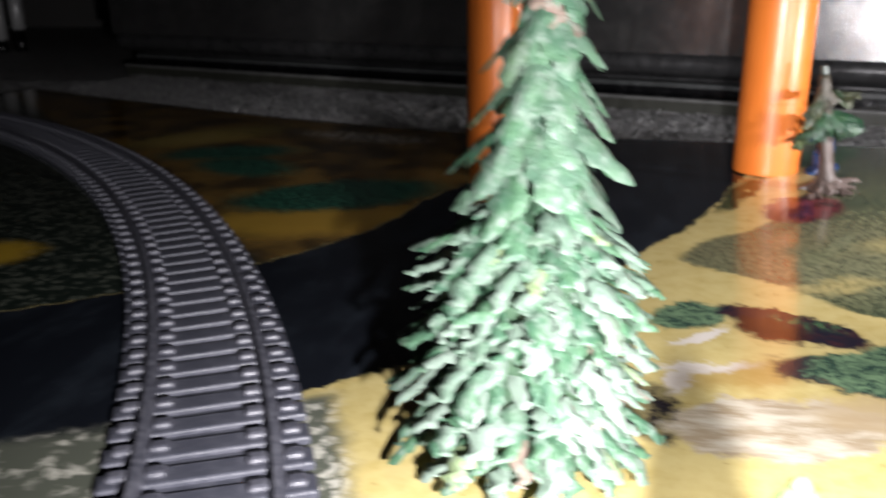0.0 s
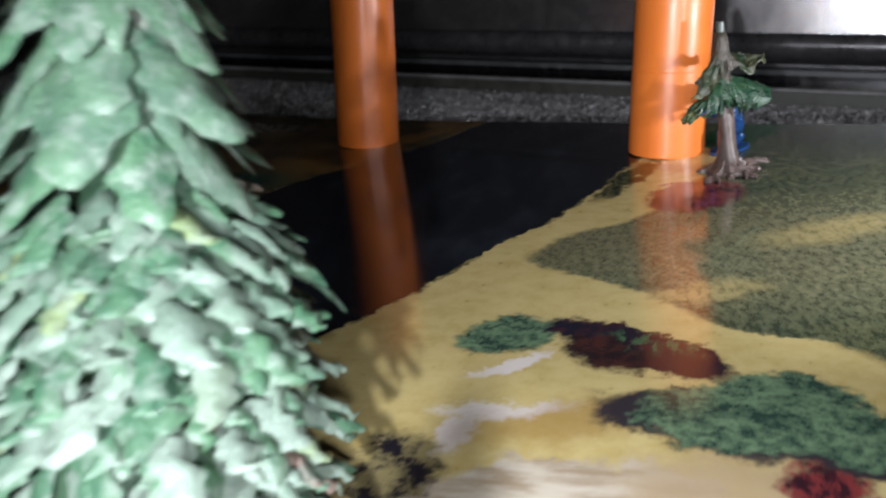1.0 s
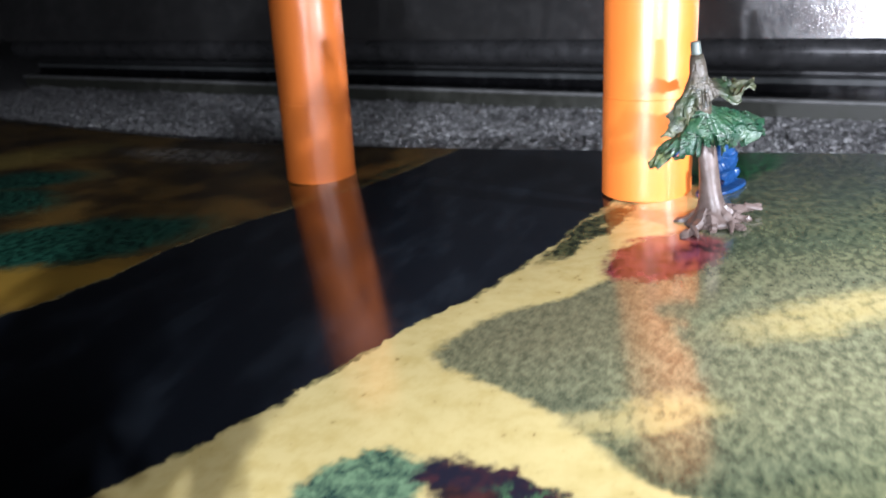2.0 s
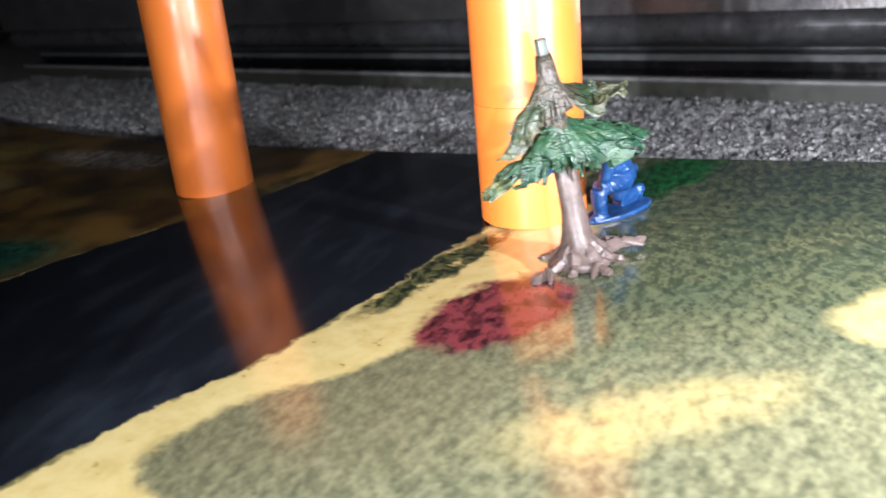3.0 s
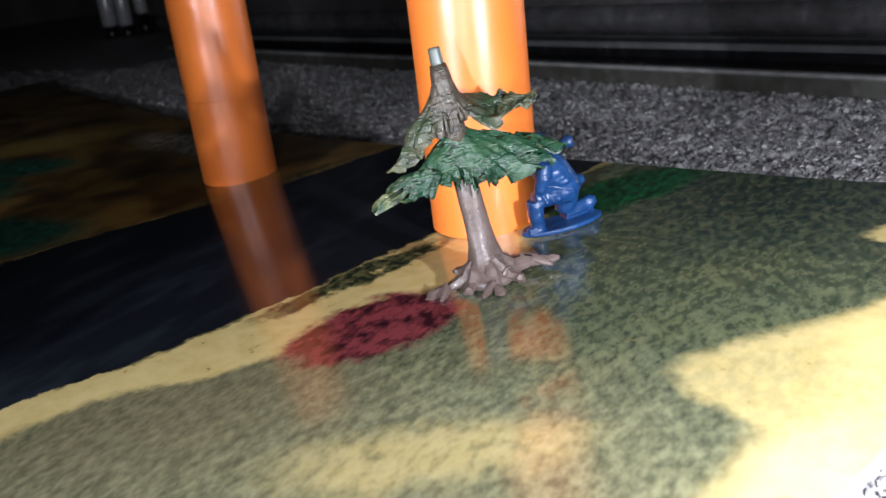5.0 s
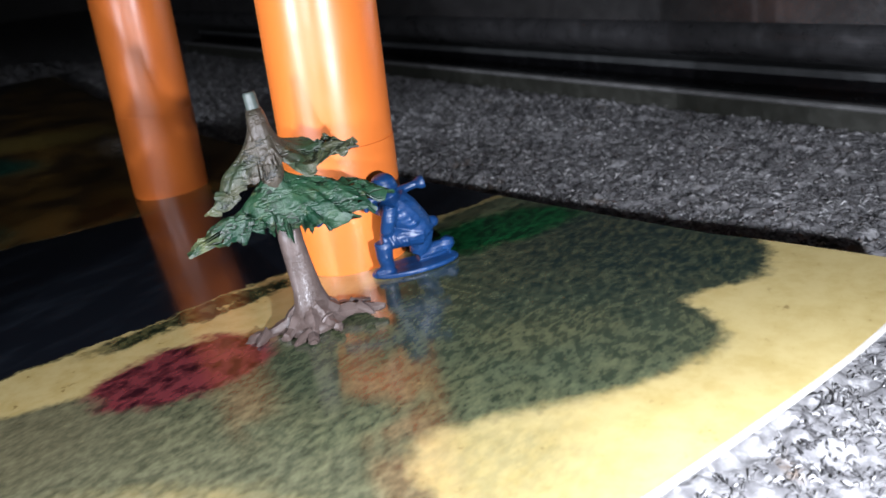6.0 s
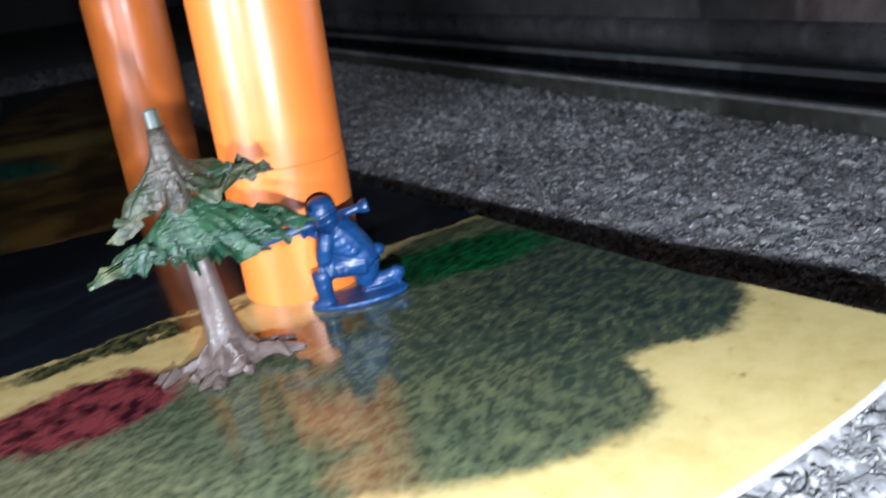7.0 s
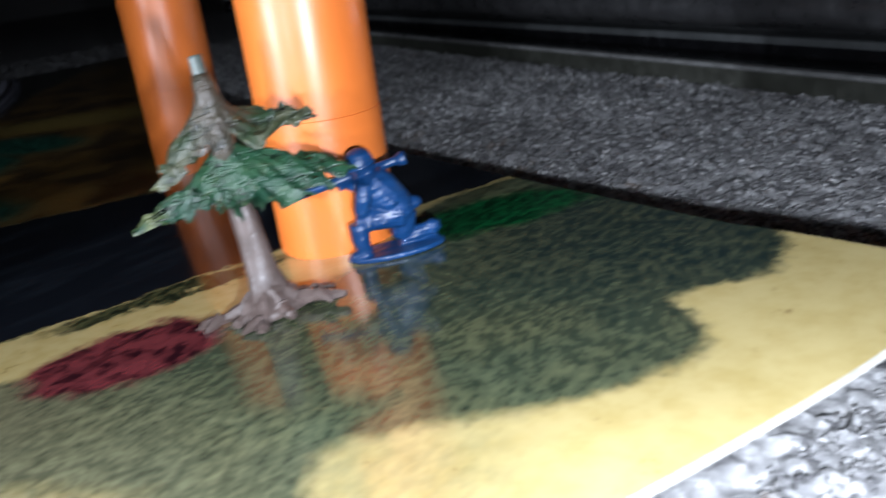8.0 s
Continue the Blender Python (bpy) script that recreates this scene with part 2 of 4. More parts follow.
    picture = n.mix(blob(0.046, 0.039, 0.040, 0.020, 52, 0.25), picture, n.mix(n.step(blade, 0.35, 0.65), (0.002, 0.020, 0.007), (0.006, 0.078, 0.022)))
    # rocks and bushes of the foreground
    rock = n.mix(n.step(n.noise(90.0, 5.0, 0.6, n.vec("MULTIPLY", flat, (0.5, 1.6, 0))), 0.35, 0.65), (0.50, 0.45, 0.36), (0.30, 0.235, 0.155))
    picture = n.mix(blob(-0.077, -0.353, 0.013, 0.024, 10, 0.2), picture, n.mix(n.step(tuft, 0.4, 0.6), (0.012, 0.010, 0.014), (0.18, 0.15, 0.07)))
    picture = n.mix(blob(-0.031, -0.358, 0.037, 0.0215, 6, 0.10), picture, rock)
    picture = n.mix(either(blob(-0.055, -0.287, 0.014, 0.0045, 45, 0.3), blob(-0.053, -0.315, 0.018, 0.0042, 8, 0.4), blob(-0.063, -0.327, 0.012, 0.005, 60, 0.4)), picture, (0.60, 0.55, 0.50))
    picture = n.mix(n.math("MULTIPLY", blob(-0.03, -0.318, 0.03, 0.010, 20, 0.6), 0.6), picture, (0.30, 0.17, 0.04))
    picture = n.mix(either(blob(0.000, -0.320, 0.030, 0.012, -25, 0.2), blob(0.034, -0.330, 0.026, 0.012, -15, 0.2)), picture, (0.03, 0.025, 0.03))
    picture = n.mix(n.math("MULTIPLY", blob(0.012, -0.350, 0.034, 0.013, -12, 0.4), 0.8), picture, (0.36, 0.27, 0.16))
    sprig = n.math("ADD", n.math("MULTIPLY", n.noise(260.0, 5.0, 0.7, flat), 0.7), n.math("MULTIPLY", n.noise(75.0, 2.0, 0.5, flat), 0.4))
    leafy = n.mix(n.step(sprig, 0.42, 0.68), (0.022, 0.048, 0.036), (0.135, 0.215, 0.120))
    picture = n.mix(blob(-0.059, -0.264, 0.019, 0.013, 15, 0.2), picture, leafy)
    picture = n.mix(either(blob(-0.016, -0.272, 0.036, 0.013, -35, 0.12), blob(-0.036, -0.258, 0.012, 0.007, 0, 0.2)), picture, n.mix(n.step(tuft, 0.42, 0.64), (0.014, 0.013, 0.022), (0.042, 0.017, 0.022)))
    picture = n.mix(blob(-0.026, -0.277, 0.015, 0.010, -35, 0.3), picture, n.mix(n.step(tuft, 0.40, 0.62), (0.020, 0.012, 0.014), (0.055, 0.020, 0.016)))
    picture = n.mix(n.math("MULTIPLY", blob(-0.010, -0.270, 0.014, 0.007, -30, 0.4), n.step(blade, 0.45, 0.6)), picture, (0.05, 0.10, 0.05))
    picture = n.mix(either(blob(0.006, -0.316, 0.022, 0.017, -15, 0.10), blob(0.026, -0.311, 0.021, 0.023, -10, 0.10), blob(0.040, -0.321, 0.014, 0.017, 0, 0.10)), picture, leafy)
    picture = n.mix(blob(0.029, -0.347, 0.012, 0.0085, -5, 0.3), picture, n.mix(n.step(blade, 0.4, 0.6), (0.03, 0.01, 0.015), (0.17, 0.03, 0.03)))
    picture = n.mix(blob(0.09, -0.302, 0.030, 0.008, 10, 0.3), picture, (0.03, 0.05, 0.03))
    # pebbles between sand and rails
    stones = n.mix(n.step(n.cells(150.0, at), 0.12, 0.6), (0.42, 0.41, 0.35), (0.085, 0.092, 0.072))
    pebble = n.math("MULTIPLY", n.step(n.math("ADD", y, n.math("MULTIPLY", n.math("ADD", x, 0.24), -0.62)), -0.384, -0.398), n.step(n.math("ADD", x, n.math("MULTIPLY", n.math("ADD", y, 0.37), 0.5)), -0.186, -0.200))
    # far bank
    earth = n.mix(n.step(broad, 0.35, 0.65), (0.20, 0.115, 0.028), (0.05, 0.032, 0.014))
    earth = n.mix(n.math("MULTIPLY", blob(-0.30, -0.145, 0.09, 0.03, 20, 0.5), 0.8), earth, (0.45, 0.27, 0.04))
    earth = n.mix(either(blob(-0.305, -0.075, 0.075, 0.042, 30, 0.25), blob(-0.46, 0.05, 0.06, 0.03, 20, 0.4), blob(-0.42, 0.0, 0.05, 0.03, -20, 0.4)), earth, n.mix(n.step(blade, 0.35, 0.65), (0.004, 0.026, 0.018), (0.03, 0.140, 0.088)))
    earth = n.mix(n.math("MULTIPLY", blob(-0.36, 0.14, 0.07, 0.02, -15, 0.5), n.step(tuft, 0.35, 0.6)), earth, (0.40, 0.37, 0.32))
    earth = n.mix(n.math("MULTIPLY", blob(-0.52, 0.12, 0.075, 0.035, 50, 0.5), n.step(tuft, 0.3, 0.6, 0.4, 1.0)), earth, (0.34, 0.25, 0.06))
    earth = n.mix(n.math("MULTIPLY", blob(-0.176, 0.048, 0.048, 0.0070, 66, 0.3), n.step(n.noise(80.0, 3.0, 0.6, flat), 0.34, 0.46)), earth, weeds)
    gravel = n.mix(n.step(n.cells(160.0, soft), 0.15, 0.6), (0.085, 0.095, 0.075), (0.012, 0.018, 0.014))
    beyond = n.math("SUBTRACT", n.math("MULTIPLY", n.math("ADD", x, 0.30), -0.88), n.math("ADD", y, 0.27))
    earth = n.mix(n.step(beyond, -0.060, -0.035), earth, gravel)
    earth = n.mix(blob(-0.475, -0.262, 0.045, 0.028, 40, 0.3), earth, (0.45, 0.28, 0.03))
    picture = n.mix(left, picture, earth)
    water = n.mix(n.step(n.noise(35.0, 4.0, 0.6, n.vec("MULTIPLY", flat, (1.0, 0.4, 0))), 0.45, 0.75), (0.007, 0.0085, 0.012), (0.018, 0.023, 0.030))
    picture = n.mix(river, picture, water)
    picture = n.mix(pebble, picture, stones)
    dust = n.step(n.cells(75.0, flat), 0.022, 0.012, 0.0, 0.5)
    picture = n.mix(dust, picture, (0.25, 0.24, 0.22))
    n.bump(n.noise(18.0, 1.5, 0.4, flat), 0.022, 0.002)
    return n.set(picture, n.step(n.noise(130.0, 4.0, 0.6, flat), 0.3, 0.75, 0.10, 0.145), IOR=1.74)


def carpet_pile():
    n = Nodes("grey_carpet_pile")
    clump = n.noise(150.0, 3.0, 0.55)
    fleck = n.noise(900.0, 3.0, 0.7)
    lump = n.noise(260.0, 3.0, 0.6)
    tone = n.mix(n.step(clump, 0.34, 0.66), (0.185, 0.183, 0.185), (0.35, 0.347, 0.343))
    tone = n.mix(n.step(lump, 0.46, 0.72, 0.0, 0.8), tone, (0.70, 0.70, 0.695))
    tone = n.mix(n.step(fleck, 0.45, 0.75, 0.0, 0.25), tone, (0.26, 0.256, 0.26))
    tone = n.mix(n.step(n.noise(42.0, 4.0), 0.64, 0.72, 0.0, 0.6), tone, (0.22, 0.155, 0.10))
    n.bump(n.math("ADD", fleck, n.noise(420.0, 3.0, 0.7)), 0.22, 0.0010)
    return n.set(tone, n.step(fleck, 0.35, 0.62, 0.85, 0.5))


def yarn():
    """Grey yarn with paler and darker strands."""
    n = Nodes("grey_carpet_yarn")
    rnd = n.node("ShaderNodeNewGeometry").outputs["Random Per Island"]
    tone = n.mix(n.step(n.noise(120.0, 2.0, 0.5), 0.34, 0.64), (0.085, 0.084, 0.086), (0.27, 0.267, 0.264))
    tone = n.mix(n.step(n.noise(42.0, 4.0), 0.64, 0.72, 0.0, 0.6), tone, (0.20, 0.14, 0.09))
    # near-white strands, their share widened to paint the sparkle of the pile
    tone = n.mix(n.step(rnd, 0.80, 0.94, 0.0, 0.8), tone, (0.80, 0.80, 0.79))
    return n.set(tone, n.step(rnd, 0.0, 1.0, 0.4, 0.75))


def lacquer(name, colour, rough, bump=0.05, scale=60.0, spec=0.5):
    n = Nodes(name)
    smear = n.noise(scale, 5.0, 0.65)
    n.bump(n.noise(scale * 8, 3.0), bump, 0.0005)
    m = n.set(n.mix(n.step(smear, 0.4, 0.75), colour, tuple(min(1.0, c * 1.5 + 0.001) for c in colour)), n.step(smear, 0.3, 0.75, rough * 0.8, rough * 1.5))
    n.bsdf.inputs["Specular IOR Level"].default_value = spec
    return m


def glass_front():
    """Dark smoked glass over a pebbled silvery face, dusty in places."""
    n = Nodes("dark_dusty_glass")
    grain = n.noise(420.0, 3.0, 0.6)
    dust = n.step(n.math("ADD", n.math("MULTIPLY", n.noise(30.0, 5.0, 0.7), 0.6), n.math("MULTIPLY", n.noise(110.0, 4.0, 0.7), 0.4)), 0.42, 0.64)
    n.bump(grain, 0.30, 0.0008)
    return n.set(n.mix(dust, (0.34, 0.335, 0.335), (0.46, 0.45, 0.445)), n.step(dust, 0.0, 1.0, 0.19, 0.225), 0.92, **{"Coat Weight": 0.6, "Coat Roughness": 0.10})


def wall_paint(name, colour):
    n = Nodes(name)
    n.bump(n.noise(120.0, 4.0), 0.2, 0.001)
    return n.set(n.mix(n.step(n.noise(3.0, 4.0), 0.3, 0.7), colour, tuple(c * 0.85 for c in colour)), 0.8)


def chrome():
    n = Nodes("chrome")
    return n.set((0.55, 0.55, 0.55), n.step(n.noise(80.0, 4.0), 0.3, 0.7, 0.25, 0.38), 0.25)


def needle_paint(name, base, dark, frost):
    """Painted plastic needles with pale dry-brushed tips and a few rusty leaves."""
    n = Nodes(name)
    rnd = n.node("ShaderNodeNewGeometry").outputs["Random Per Island"]
    patch = n.noise(110.0, 4.0, 0.6)
    tone = n.mix(n.step(patch, 0.36, 0.64), base, dark)
    xyz = n.node("ShaderNodeSeparateXYZ")
    n.put(n.place, xyz.inputs[0])
    low = n.step(xyz.outputs[2], 0.115, 0.045, 0.25, 1.0)
    tone = n.mix(n.math("MULTIPLY", n.step(rnd, 0.30, 0.85, 0.0, 0.85), low), tone, frost)
    tone = n.mix(n.step(rnd, 0.055, 0.045, 0.0, 0.8), tone, (0.16, 0.10, 0.085))
    tone = n.mix(n.step(rnd, 0.965, 0.975, 0.0, 0.6), tone, (0.15, 0.20, 0.07))
    tone = n.mix(n.step(n.noise(200.0, 4.0, 0.65), 0.46, 0.66, 0.0, 0.75), tone, frost)
    n.bump(n.noise(340.0, 4.0, 0.7), 0.6, 0.0014)
    return n.set(tone, 0.5)


def leaf_paint(name, deep, fresh, dry, brown):
    """Moulded leaf plastic: two greens, dry yellowed tips, brown round the stem, crease shade painted in."""
    n = Nodes(name)
    xyz = n.node("ShaderNodeSeparateXYZ")
    n.put(n.place, xyz.inputs[0])
    tone = n.mix(n.step(n.noise(120.0, 4.0, 0.6), 0.38, 0.64), deep, fresh)
    tone = n.mix(n.math("MULTIPLY", n.step(xyz.outputs[0], -0.017, -0.029), n.step(n.noise(200.0, 3.0), 0.35, 0.6)), tone, dry)
    tone = n.mix(n.step(n.noise(300.0, 4.0, 0.6), 0.56, 0.72, 0.0, 0.5), tone, dry)
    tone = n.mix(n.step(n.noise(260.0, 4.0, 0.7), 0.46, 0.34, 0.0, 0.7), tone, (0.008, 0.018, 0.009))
    if brown > 0:
        from_stem = n.vec("LENGTH", n.vec("MULTIPLY", n.vec("ADD", n.place, n.scaled(n.vec("SUBTRACT", n.noise(150.0, 3.0, 0.6, None, True), (0.5, 0.5, 0.5)), 0.014)), (1, 1, 0)))
        tone = n.mix(n.step(from_stem, brown + 0.007, brown - 0.001, 0.0, 0.85), tone, (0.060, 0.045, 0.034))
    crease_line = n.math("ABSOLUTE", n.math("SUBTRACT", n.noise(1.0, 3.0, 0.6, n.vec("MULTIPLY", n.place, (60.0, 150.0, 190.0))), 0.5))
    # near-black along the creases: the shade in them is put into the colour
    tone = n.mix(n.math("MULTIPLY", n.step(crease_line, 0.020, 0.006), n.step(n.noise(90.0, 2.0), 0.46, 0.56, 0.0, 0.92)), tone, (0.004, 0.007, 0.004))
    n.bump(n.math("ADD", n.noise(420.0, 4.0, 0.65), n.step(crease_line, 0.0, 0.05, 0.0, 0.5)), 0.5, 0.0009)
    return n.set(tone, n.step(n.noise(500.0, 2.0), 0.3, 0.7, 0.32, 0.52), **{"Specular IOR Level": 0.5})


ORANGE = pipe_orange()
PRINT = mat_print()
PILE = carpet_pile()
YARN = yarn()
BOARD = plastic("white_mat_edge", (0.52, 0.505, 0.46), (0.40, 0.385, 0.34), 0.6, 200.0)
TRACK = plastic("black_track_plastic", (0.045, 0.047, 0.062), (0.070, 0.072, 0.090), 0.52, 160.0, 0.3)
RAIL = plastic("grey_rail_plastic", (0.054, 0.055, 0.070), (0.105, 0.106, 0.125), 0.40, 240.0, 0.3)
BARK = plastic("brown_trunk_plastic", (0.072, 0.051, 0.043), (0.108, 0.080, 0.070), 0.42, 120.0, 0.35)
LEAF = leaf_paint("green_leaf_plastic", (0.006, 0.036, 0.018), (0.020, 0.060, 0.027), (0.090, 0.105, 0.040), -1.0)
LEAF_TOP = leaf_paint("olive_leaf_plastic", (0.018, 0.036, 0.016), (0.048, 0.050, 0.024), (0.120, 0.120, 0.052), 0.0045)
STUB = plastic("grey_green_plastic", (0.050, 0.068, 0.058), (0.080, 0.10, 0.088), 0.35, 200.0, 0.2)
BLUE = moulded_blue()
PINE = needle_paint("painted_pine_needles", (0.048, 0.114, 0.060), (0.028, 0.078, 0.045), (0.140, 0.182, 0.150))
# inner crown body: needle green darkened to paint the shade between leaves
PINE_CORE = plastic("shaded_pine_core", (0.030, 0.070, 0.036), (0.018, 0.045, 0.024), 0.5, 200.0, 0.5)
LIME = needle_paint("painted_lime_needles", (0.09, 0.19, 0.045), (0.06, 0.14, 0.03), (0.18, 0.25, 0.12))
BLACK = lacquer("black_lacquer", (0.004, 0.004, 0.0045), 0.20)
MOULD = lacquer("glossy_black_moulding", (0.075, 0.075, 0.077), 0.30)
MOULD.node_tree.nodes["Principled BSDF"].inputs["Metallic"].default_value = 0.6
GREYSTRIP = lacquer("grey_metal_strip", (0.050, 0.053, 0.053), 0.35)
PALE = lacquer("painted_edge_highlight", (0.15, 0.15, 0.145), 0.32)
OLIVE = lacquer("dull_olive_plinth", (0.030, 0.031, 0.024), 0.5, 0.2)
GLASS = glass_front()
PAINT = wall_paint("dim_wall_paint", (0.16, 0.155, 0.15))
CEIL = wall_paint("dim_ceiling_paint", (0.3, 0.3, 0.3))
CHROME = chrome()


# ---- building helpers ----
def mesh_of(bm, name, material, smooth=False):
    me = bpy.data.meshes.new(name)
    bm.to_mesh(me)
    bm.free()
    me.materials.append(material)
    if smooth:
        me.polygons.foreach_set("use_smooth", [True] * len(me.polygons))
    return me


def part(name, bm, material, parent=None, label="", smooth=False):
    ob = new(name, mesh_of(bm, name, material, smooth))
    ob.parent = parent
    return tagged(ob, label)


def thing(name, place, label, category, group="", kind=""):
    ob = new(name)
    ob.empty_display_size = 0.01
    ob.matrix_world = place if isinstance(place, Matrix) else Matrix.Translation(place)
    return tagged(ob, label, category, group, kind)


def box(bm, x0, x1, y0, y1, z0, z1, m=None, bevel=0.0):
    r = bmesh.ops.create_cube(bm, size=1.0, matrix=(m or Matrix()) @ Matrix.Translation(((x0 + x1) / 2, (y0 + y1) / 2, (z0 + z1) / 2)) @ Matrix.Diagonal((x1 - x0, y1 - y0, z1 - z0, 1)))
    if bevel:
        edges = list({e for v in r["verts"] for e in v.link_edges})
        bmesh.ops.bevel(bm, geom=edges, offset=bevel, segments=2, affect="EDGES", profile=0.5)


def lathe(bm, profile, sides=24, m=None, cap=True):
    """Turns (radius, height) pairs about z."""
    m = m or Matrix()
    rings = []
    for r, z in profile:
        rings.append([bm.verts.new(m @ Vector((r * math.cos(2 * math.pi * k / sides), r * math.sin(2 * math.pi * k / sides), z))) for k in range(sides)])
    for a, b in zip(rings, rings[1:]):
        for k in range(sides):
            bm.faces.new((a[k], a[(k + 1) % sides], b[(k + 1) % sides], b[k]))
    if cap:
        bm.faces.new(rings[0][::-1])
        bm.faces.new(rings[-1])


def limb(bm, points, radii, sides=10):
    """A tube with changing thickness through some points."""
    points = [Vector(p) for p in points]
    rings = []
    for i, p in enumerate(points):
        d = (points[min(i + 1, len(points) - 1)] - points[max(i - 1, 0)]).normalized()
        a = d.orthogonal().normalized() if not rings else (side - d * side.dot(d)).normalized()
        side = a
        b = d.cross(a)
        rings.append([bm.verts.new(p + radii[i] * (math.cos(2 * math.pi * k / sides) * a + math.sin(2 * math.pi * k / sides) * b)) for k in range(sides)])
    for a, b in zip(rings, rings[1:]):
        for k in range(sides):
            bm.faces.new((a[k], a[(k + 1) % sides], b[(k + 1) % sides], b[k]))
    bm.faces.new(rings[0][::-1])
    bm.faces.new(rings[-1])


def mat_height(x, y):
    """The mat lies on the carpet and curls up towards one corner."""
    a, b = (0.0623 * x + 0.0333 * y) * 400, -0.016 * 400
    hi = max(a, b)
    return (hi + math.log(math.exp(a - hi) + math.exp(b - hi))) / 400


CARPET_Z = -0.0238
SLOPE = -0.2907  # the cabinet's front runs along y = y0 + SLOPE * x


# ---- room ----
def room():
    bm = bmesh.new()
    box(bm, -3.0, 2.2, 1.9, 2.0, -0.03, 2.4)
    tagged(part("wall_north", bm, PAINT), "plain dim painted wall behind the cabinet", "wall", kind="structure")
    bm = bmesh.new()
    box(bm, -3.0, 2.2, -2.6, -2.5, -0.03, 2.4)
    tagged(part("wall_south", bm, PAINT), "plain dim painted wall in the dark", "wall", kind="structure")
    bm = bmesh.new()
    box(bm, -3.1, -3.0, -2.6, 2.0, -0.03, 2.4)
    tagged(part("wall_west", bm, PAINT), "plain dim painted wall in the dark", "wall", kind="structure")
    bm = bmesh.new()
    box(bm, 2.2, 2.3, -2.6, 2.0, -0.03, 2.4)
    tagged(part("wall_east", bm, PAINT), "plain dim painted wall in the dark", "wall", kind="structure")
    bm = bmesh.new()
    box(bm, -3.1, 2.3, -2.6, 2.0, 2.4, 2.5)
    tagged(part("ceiling", bm, CEIL), "plain dim ceiling of the dark room", "ceiling", kind="structure")


def knob(x, y):
    """Height of the looped pile: rounded knobs some millimetres across."""
    p = Vector((x, y, 0.0))
    d, c = noise.voronoi(p * 150 + 0.8 * noise.noise_vector(p * 130))
    return 0.0034 * (1 - 1.5 * min(d[0], 0.8) ** 2) * (0.72 + 1.0 * noise.noise(c[0] * 2.7)) + 0.0014 * noise.noise(p * 50) + 0.0002 * noise.noise(p * 560)


def carpet():
    """Looped pile: one sheet, dense where it lies close."""
    xs = np.concatenate([np.arange(-3.0, -1.3, 0.08), np.arange(-1.3, -0.60, 0.008), np.arange(-0.60, 0.46, 0.0018), np.arange(0.46, 2.26, 0.06)])
    ys = np.concatenate([np.arange(-2.5, -0.34, 0.06), np.arange(-0.34, 0.56, 0.0018), np.arange(0.56, 1.98, 0.04)])
    verts = []
    for y in ys:
        for x in xs:
            near = -1.3 <= x < 0.46 and -0.34 <= y < 0.56
            shown = near and (y > -0.08 - 0.3 * x or x > 0.05)
            verts.append((x, y, CARPET_Z + (knob(x, y) if shown else 0.0)))
    w = len(xs)
    faces = [(j * w + i, j * w + i + 1, (j + 1) * w + i + 1, (j + 1) * w + i) for j in range(len(ys) - 1) for i in range(w - 1)]
    me = bpy.data.meshes.new("floor")
    me.from_pydata(verts, [], faces)
    me.materials.append(PILE)
    me.polygons.foreach_set("use_smooth", [True] * len(me.polygons))
    tagged(new("floor", me), "grey looped pile carpet with flecks, under the play mat", "carpet", kind="structure")


